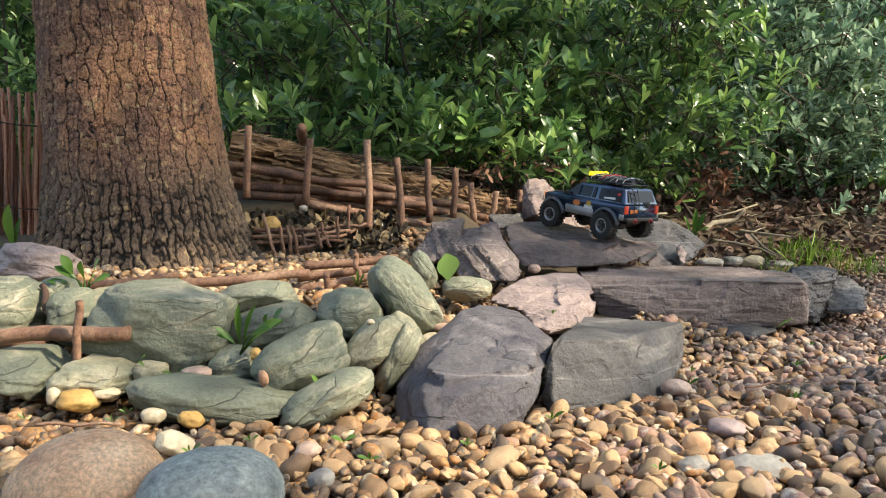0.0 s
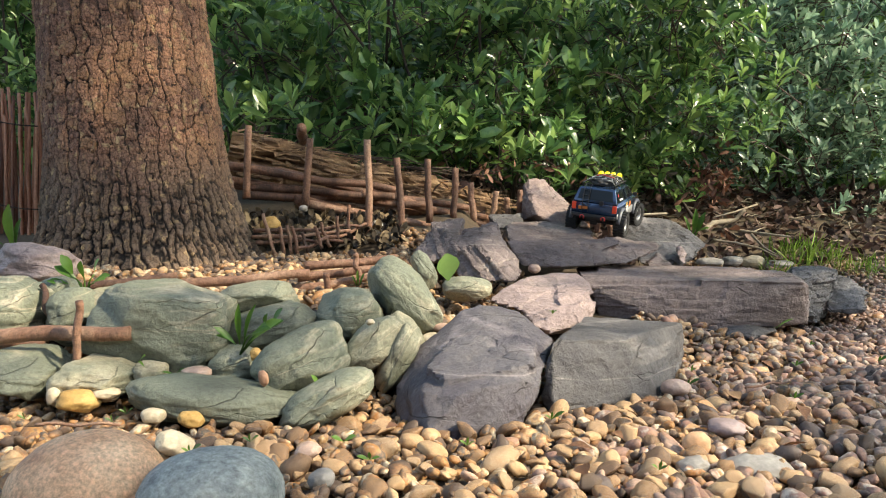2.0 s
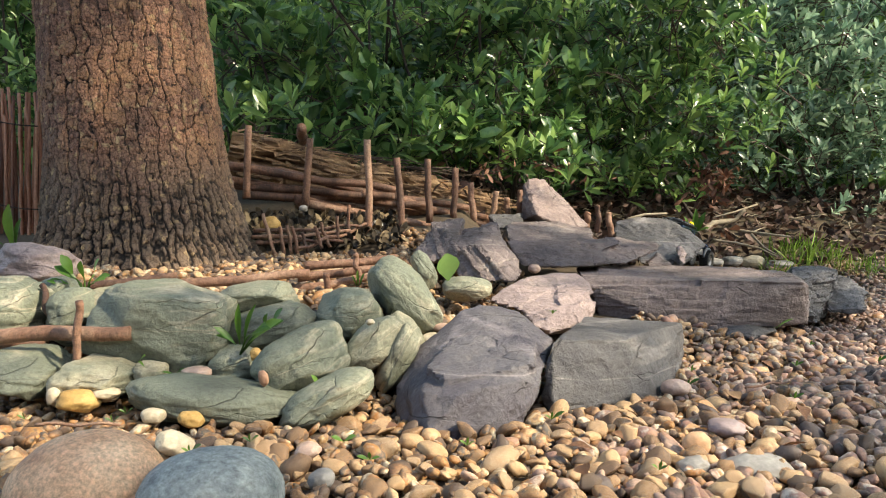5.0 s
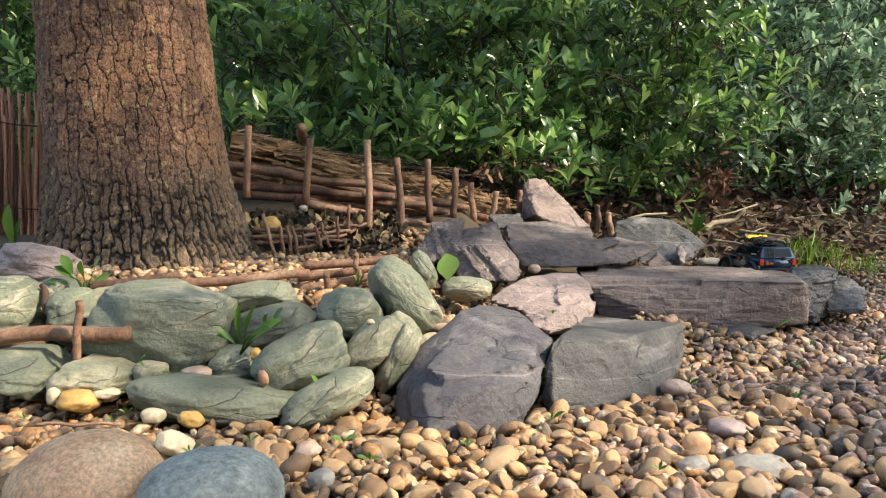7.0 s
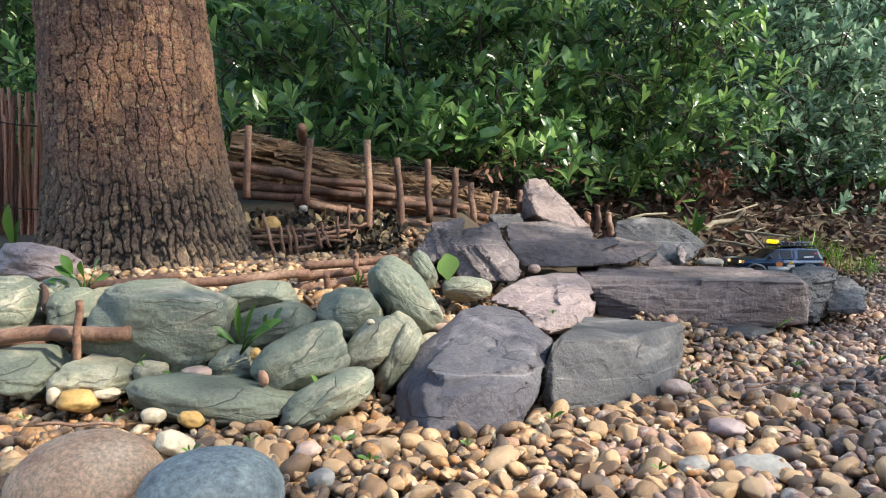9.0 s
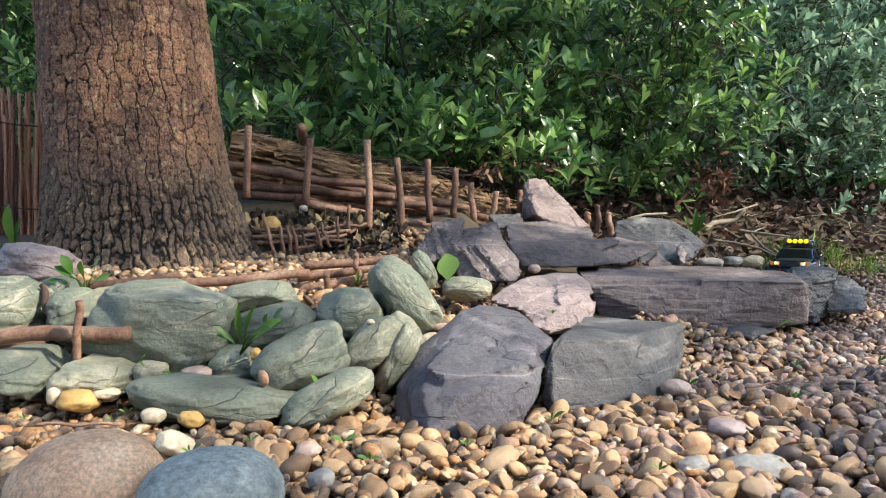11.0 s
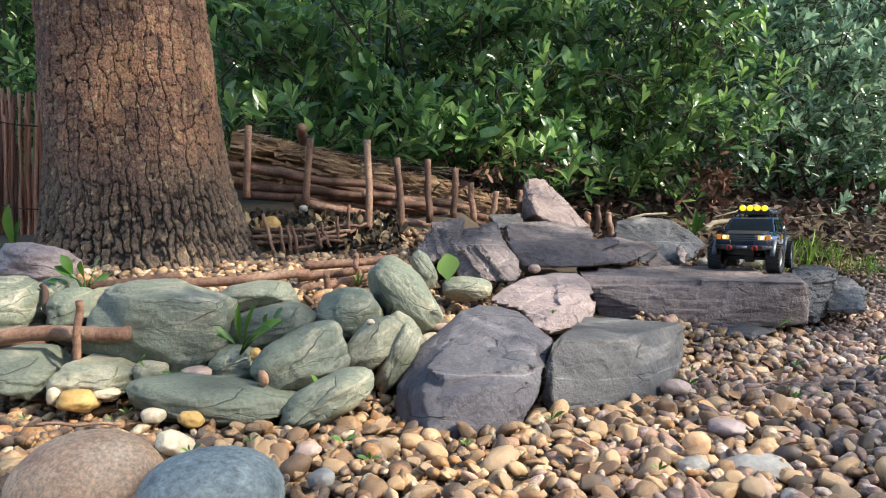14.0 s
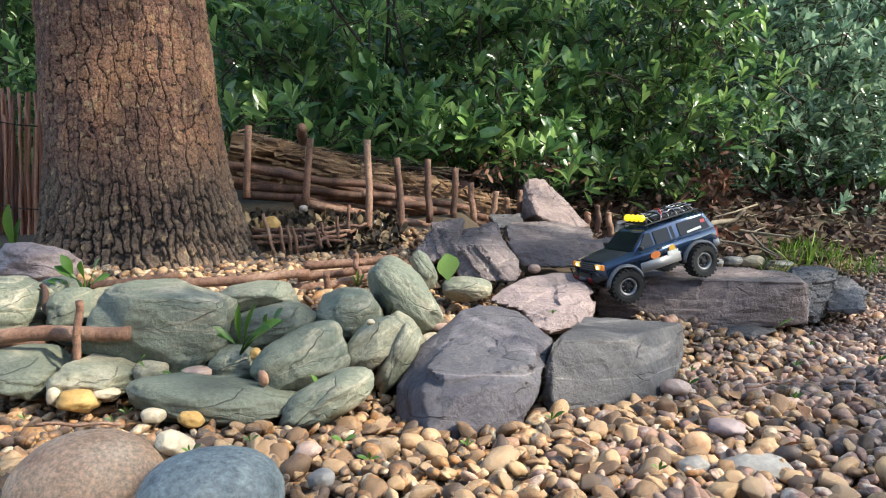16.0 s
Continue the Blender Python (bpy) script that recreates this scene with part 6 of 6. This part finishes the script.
for k, (x, y) in enumerate(((0.3, 0.92), (0.36, 0.78), (0.27, 0.84), (0.52, 1.08), (0.6, 1.3), (0.1, 0.7), (0.02, 0.62), (-0.16, 0.63), (0.42, 0.66), (0.68, 1.5), (-0.3, 0.72), (0.48, 0.74), (-0.385, 0.7), (-0.3, 0.69), (-0.2, 0.6), (0.16, 0.56), (0.44, 0.95), (0.56, 0.98))):
    weed("tiny green sprig growing through the gravel", (x, y, float(height(x, y)) - 0.002), [((0.7, -0.4, 0.5), 0.008 + 0.004 * (k % 3), 0.9, (0, 0, 0.003)), ((-0.7, -0.3, 0.5), 0.009, 0.8, (0, 0, 0.003)), ((0.1, -0.4, 0.9), 0.01, 0.7, (0, 0, 0.003))])


def grass(label, c, n, spread, tall):
    g = new("grass_tuft")
    g.location = c
    P = np.stack([rng.normal(0, spread, n), rng.normal(0, spread * 0.5, n), np.zeros(n)], -1)
    P[:, 2] = np.array([float(height(c[0] + p[0], c[1] + p[1])) - c[2] - 0.01 for p in P])
    D = np.stack([rng.normal(0, 0.45, n), rng.normal(-0.1, 0.3, n), np.ones(n)], -1)
    V0 = LEAF_V * (1, 0.15, 1)
    V0[:, 2] = 0.35 * V0[:, 0] ** 2
    o = new("grass_blade", leaves_mesh("grass_blade", P, D, rng.normal(0, 1, (n, 3)) + (0, -0.4, 0), rng.uniform(0.5, 1.1, n) * tall, M_GRASS, V0))
    o.parent = g
    tagged(o, kind="stuff")
    return tagged(g, label, "grass", "grass tufts")


grass("tuft of fresh green grass beside the gravel", (1.048, 2.200, 0.052), 130, 0.06, 0.085)
grass("tuft of fresh green grass beside the gravel", (0.931, 2.100, 0.074), 45, 0.035, 0.06)
grass("low bright green grass edging the gravel", (1.208, 2.150, 0.035), 90, 0.06, 0.06)
grass("low bright green grass edging the gravel", (1.120, 2.150, 0.035), 45, 0.05, 0.04)
grass("thin green grass on the bank", (0.706, 1.950, 0.104), 60, 0.04, 0.05)


# ---- odd stones ----
def odd_stone(label, c, size, tilt, cols, seed, box=2.3, lump=0.14, roll=0):
    o = river_stone(label, c, size, tilt, 0, box, seed, mat("odd_stone", cols, 20, 0.6, 0.35, 200), lump, roll)
    o.name = "garden_stone"
    o["group"] = "odd stones in the gravel"
    return o


TAN = [(0.34, 0.27, 0.18), (0.5, 0.42, 0.3), (0.6, 0.53, 0.42)]
OCHRE = [(0.3, 0.17, 0.05), (0.46, 0.28, 0.09), (0.55, 0.38, 0.16)]
GREY = [(0.14, 0.13, 0.125), (0.25, 0.235, 0.22), (0.36, 0.34, 0.31)]
PINK = [(0.32, 0.2, 0.16), (0.44, 0.3, 0.24), (0.52, 0.4, 0.34)]
RUST = [(0.2, 0.1, 0.06), (0.3, 0.16, 0.1), (0.38, 0.22, 0.14)]
RED = [(0.4, 0.13, 0.06), (0.55, 0.2, 0.09), (0.6, 0.3, 0.17)]
for row in (
    ("smooth ochre-yellow stone on the gravel", (-0.351, 0.730, 0.011), (0.0199, 0.018, 0.0108), -6, OCHRE, 41),
    ("smooth white pebble on the gravel", (-0.374, 0.730, 0.015), (0.0065, 0.007, 0.0091), 0, TAN, 42),
    ("flat cream stone on the gravel", (-0.327, 0.740, 0.016), (0.0131, 0.012, 0.0049), 0, TAN, 43),
    ("tan stone lying on the gravel", (-0.219, 0.620, 0.003), (0.0155, 0.016, 0.0091), -20, TAN, 44),
    ("dark grey pebble among tan gravel", (-0.090, 0.560, -0.006), (0.0099, 0.011, 0.0074), 10, GREY, 45),
    ("pinkish grey pebble on the gravel", (-0.107, 0.600, 0.003), (0.0106, 0.011, 0.0071), 15, PINK, 46),
    ("smooth purple-grey oval pebble", (0.254, 0.680, -0.001), (0.0165, 0.016, 0.0075), -4, [(0.2, 0.15, 0.15), (0.28, 0.21, 0.21), (0.36, 0.3, 0.29)], 47),
    ("dark grey pebble in the gravel", (0.198, 0.600, -0.009), (0.0133, 0.014, 0.0080), 12, GREY, 48),
    ("upright orange-brown chip of stone", (0.211, 0.630, -0.001), (0.0111, 0.006, 0.0111), 40, [(0.45, 0.24, 0.13), (0.55, 0.33, 0.19), (0.6, 0.42, 0.28)], 49),
    ("bright orange-red chip of brick", (0.122, 0.555, -0.010), (0.0086, 0.008, 0.0037), -8, RED, 50),
    ("dark ribbed stone at the edge of the gravel", (0.249, 0.600, -0.011), (0.0265, 0.024, 0.0115), 0, GREY, 51),
    ("ochre stone tucked under the stick", (-0.305, 0.860, 0.063), (0.0063, 0.01, 0.0051), 0, OCHRE, 52),
    ("small white stone on the edging", (-0.079, 0.830, 0.073), (0.0049, 0.005, 0.0037), 0, TAN, 53),
    ("tan stone wedged beside the slate", (-0.063, 0.900, 0.039), (0.0066, 0.01, 0.0080), 0, TAN, 54),
    ("angular tan stone beside the leaning slate", (-0.017, 0.930, 0.037), (0.0137, 0.012, 0.0082), 20, TAN, 55),
    ("pinkish stone beside the leaning slate", (-0.001, 0.960, 0.048), (0.0127, 0.012, 0.0057), 0, PINK, 56),
    ("salmon pebble at the slate's foot", (0.254, 0.830, 0.001), (0.0159, 0.014, 0.0092), 0, PINK, 57),
    ("grey cobble behind the long slate block", (0.831, 2.200, 0.055), (0.0324, 0.025, 0.0162), 0, GREY, 58),
    ("flat grey cobble behind the long slate block", (0.749, 2.150, 0.057), (0.0380, 0.025, 0.0127), 0, GREY, 59),
    ("grey cobble behind the long slate block", (0.888, 2.200, 0.055), (0.0356, 0.025, 0.0194), 0, TAN, 60),
    ("flat dark cobble behind the long slate block", (0.961, 2.200, 0.047), (0.0454, 0.03, 0.0130), 0, GREY, 61),
    ("small pale stone on the long slate block", (0.155, 1.300, 0.098), (0.0105, 0.012, 0.0077), 0, PINK, 62),
    ("ochre wedge of stone under the thick stick", (-0.375, 0.830, 0.047), (0.0165, 0.014, 0.0085), -6, OCHRE, 66, 2.8),
    ("rust-coloured chip wedged between green stones", (-0.174, 0.738, 0.031), (0.0048, 0.004, 0.0085), 14, RUST, 67, 2.2),
    ("ochre pebble wedged between green stones", (-0.194, 0.790, 0.045), (0.0062, 0.007, 0.007), 0, OCHRE, 68),
    ("flat purple-grey pebble behind the long green stone", (-0.251, 0.775, 0.029), (0.0155, 0.012, 0.0065), 0, PINK, 69),
    ("white oval pebble below the edging", (-0.329, 0.745, 0.013), (0.0115, 0.010, 0.0065), -3, TAN, 70),
    ("cream pebble below the long green stone", (-0.267, 0.700, 0.005), (0.011, 0.010, 0.0075), 0, TAN, 71),
    ("orange-brown pebble below the long green stone", (-0.229, 0.690, 0.004), (0.012, 0.011, 0.0075), -8, OCHRE, 72),
    ("tan stone on the bank of soil", (-0.331, 1.470, 0.171), (0.0195, 0.016, 0.0152), 10, OCHRE, 63),
    ("small pale stone on the bank of soil", (-0.278, 1.530, 0.202), (0.0090, 0.008, 0.0068), 0, GREY, 64),
    ("pale stone standing by the fence post", (-0.131, 1.530, 0.158), (0.0135, 0.012, 0.0203), 0, GREY, 65),
):
    odd_stone(*row)

ROCKS = solid_tree()
build_gravel()


# ---- what moves ----
def motions():
    keys = [
        (0.0, 0.292, 1.490, 0.157, -1.0, -9.0, 125), (0.5, 0.270, 1.461, 0.176, 9.7, -17.7, 107.1),
        (1.0, 0.289, 1.519, 0.175, 16.5, -18.2, 99.0), (1.5, 0.311, 1.563, 0.173, 14.3, -18.5, 81.7),
        (2.0, 0.338, 1.613, 0.163, 8.1, -8.8, 65.0), (2.5, 0.353, 1.674, 0.156, 7.9, 18.6, 78.9),
        (3.0, 0.387, 1.815, 0.157, 13.0, 11.0, 86), (3.5, 0.467, 1.850, 0.108, 1.8, 8.5, 69),
        (4.0, 0.468, 1.870, 0.100, 2.8, 7.0, 69), (4.2, 0.483, 1.890, 0.091, 4.6, 9.4, 67),
        (5.2, 0.650, 2.000, 0.050, 4, 8, 52), (6.3, 0.785, 1.957, 0.012, 6.4, 5.3, 76), (6.6, 0.769, 1.956, 0.008, 4.5, 2.4, 90),
        (7.0, 0.810, 1.980, 0.021, 0.0, -3.5, 93), (7.5, 0.850, 1.960, 0.011, 3.5, -1.2, 108),
        (8.0, 0.758, 1.975, 0.024, 3.8, -6.1, 118), (8.5, 0.684, 2.000, 0.028, 2.8, -1.3, 139),
        (8.8, 0.772, 1.980, 0.014, 1.0, -1.0, 166), (9.0, 0.846, 1.968, 0.009, -0.1, -0.9, 185), (9.2, 0.872, 1.868, 0.004, 7.0, -6.8, 183),
        (10.2, 0.910, 1.920, 0.003, 2.0, -2.0, 215), (11.3, 0.825, 1.860, 0.028, -0.3, 0.1, 242.5), (11.5, 0.760, 1.720, 0.047, -1.0, -11.7, 246),
        (11.8, 0.702, 1.691, 0.061, 3.3, -18.4, 231.5), (12.0, 0.676, 1.627, 0.059, 8.6, -17.1, 229.7),
        (12.5, 0.606, 1.481, 0.078, 2.1, -16.2, 245.1), (13.0, 0.648, 1.510, 0.084, 5.0, 1.0, 253.7), (13.2, 0.640, 1.504, 0.083, 3.1, -1.2, 253.5),
        (13.5, 0.601, 1.418, 0.090, -1.5, 0.6, 246), (14.0, 0.568, 1.407, 0.090, -0.7, 0.4, 239), (14.5, 0.561, 1.365, 0.090, -0.9, 0.5, 241.0),
        (15.0, 0.501, 1.290, 0.091, -0.9, -0.5, 229.1), (15.5, 0.437, 1.256, 0.092, -1.4, -0.5, 216.7), (15.8, 0.361, 1.233, 0.089, -2.5, 6.6, 204),
        (16.0, 0.330, 1.225, 0.077, -1.7, 14.8, 199.4)]
    rows = [(k[0], pose(*k[1:])) for k in keys]
    walk(CAR, rows)
    ts = [k[0] for k in keys]
    steer = ((0, 8), (2, -12), (3.5, -8), (6, 5), (8.6, 18), (9.2, 0), (11.3, 0), (13.2, 5), (14.6, -10), (15.0, -24), (15.6, -26), (16, -12))
    for wh, fx, s in WHEELS:
        out, ang, prev = [], 0.0, None
        for i in range(0, 481):
            t = i / 30
            p = Vector([float(np.interp(t, ts, [k[j] for k in keys])) for j in (1, 2, 3)])
            yaw = radians(float(np.interp(t, ts, [k[6] for k in keys])))
            if prev is not None:
                d = p - prev
                ang += (d.x * math.cos(yaw) + d.y * math.sin(yaw)) / TR
            prev = p
            turn = float(np.interp(t, [a for a, _ in steer], [b for _, b in steer])) if fx > 0 else 0.0
            out.append((t, Matrix.Translation((fx * WB, s * HUB, TR)) @ Matrix.Rotation(radians(turn), 4, "Z") @ Matrix.Rotation(ang, 4, "Y")))
        walk(wh, out)


motions()
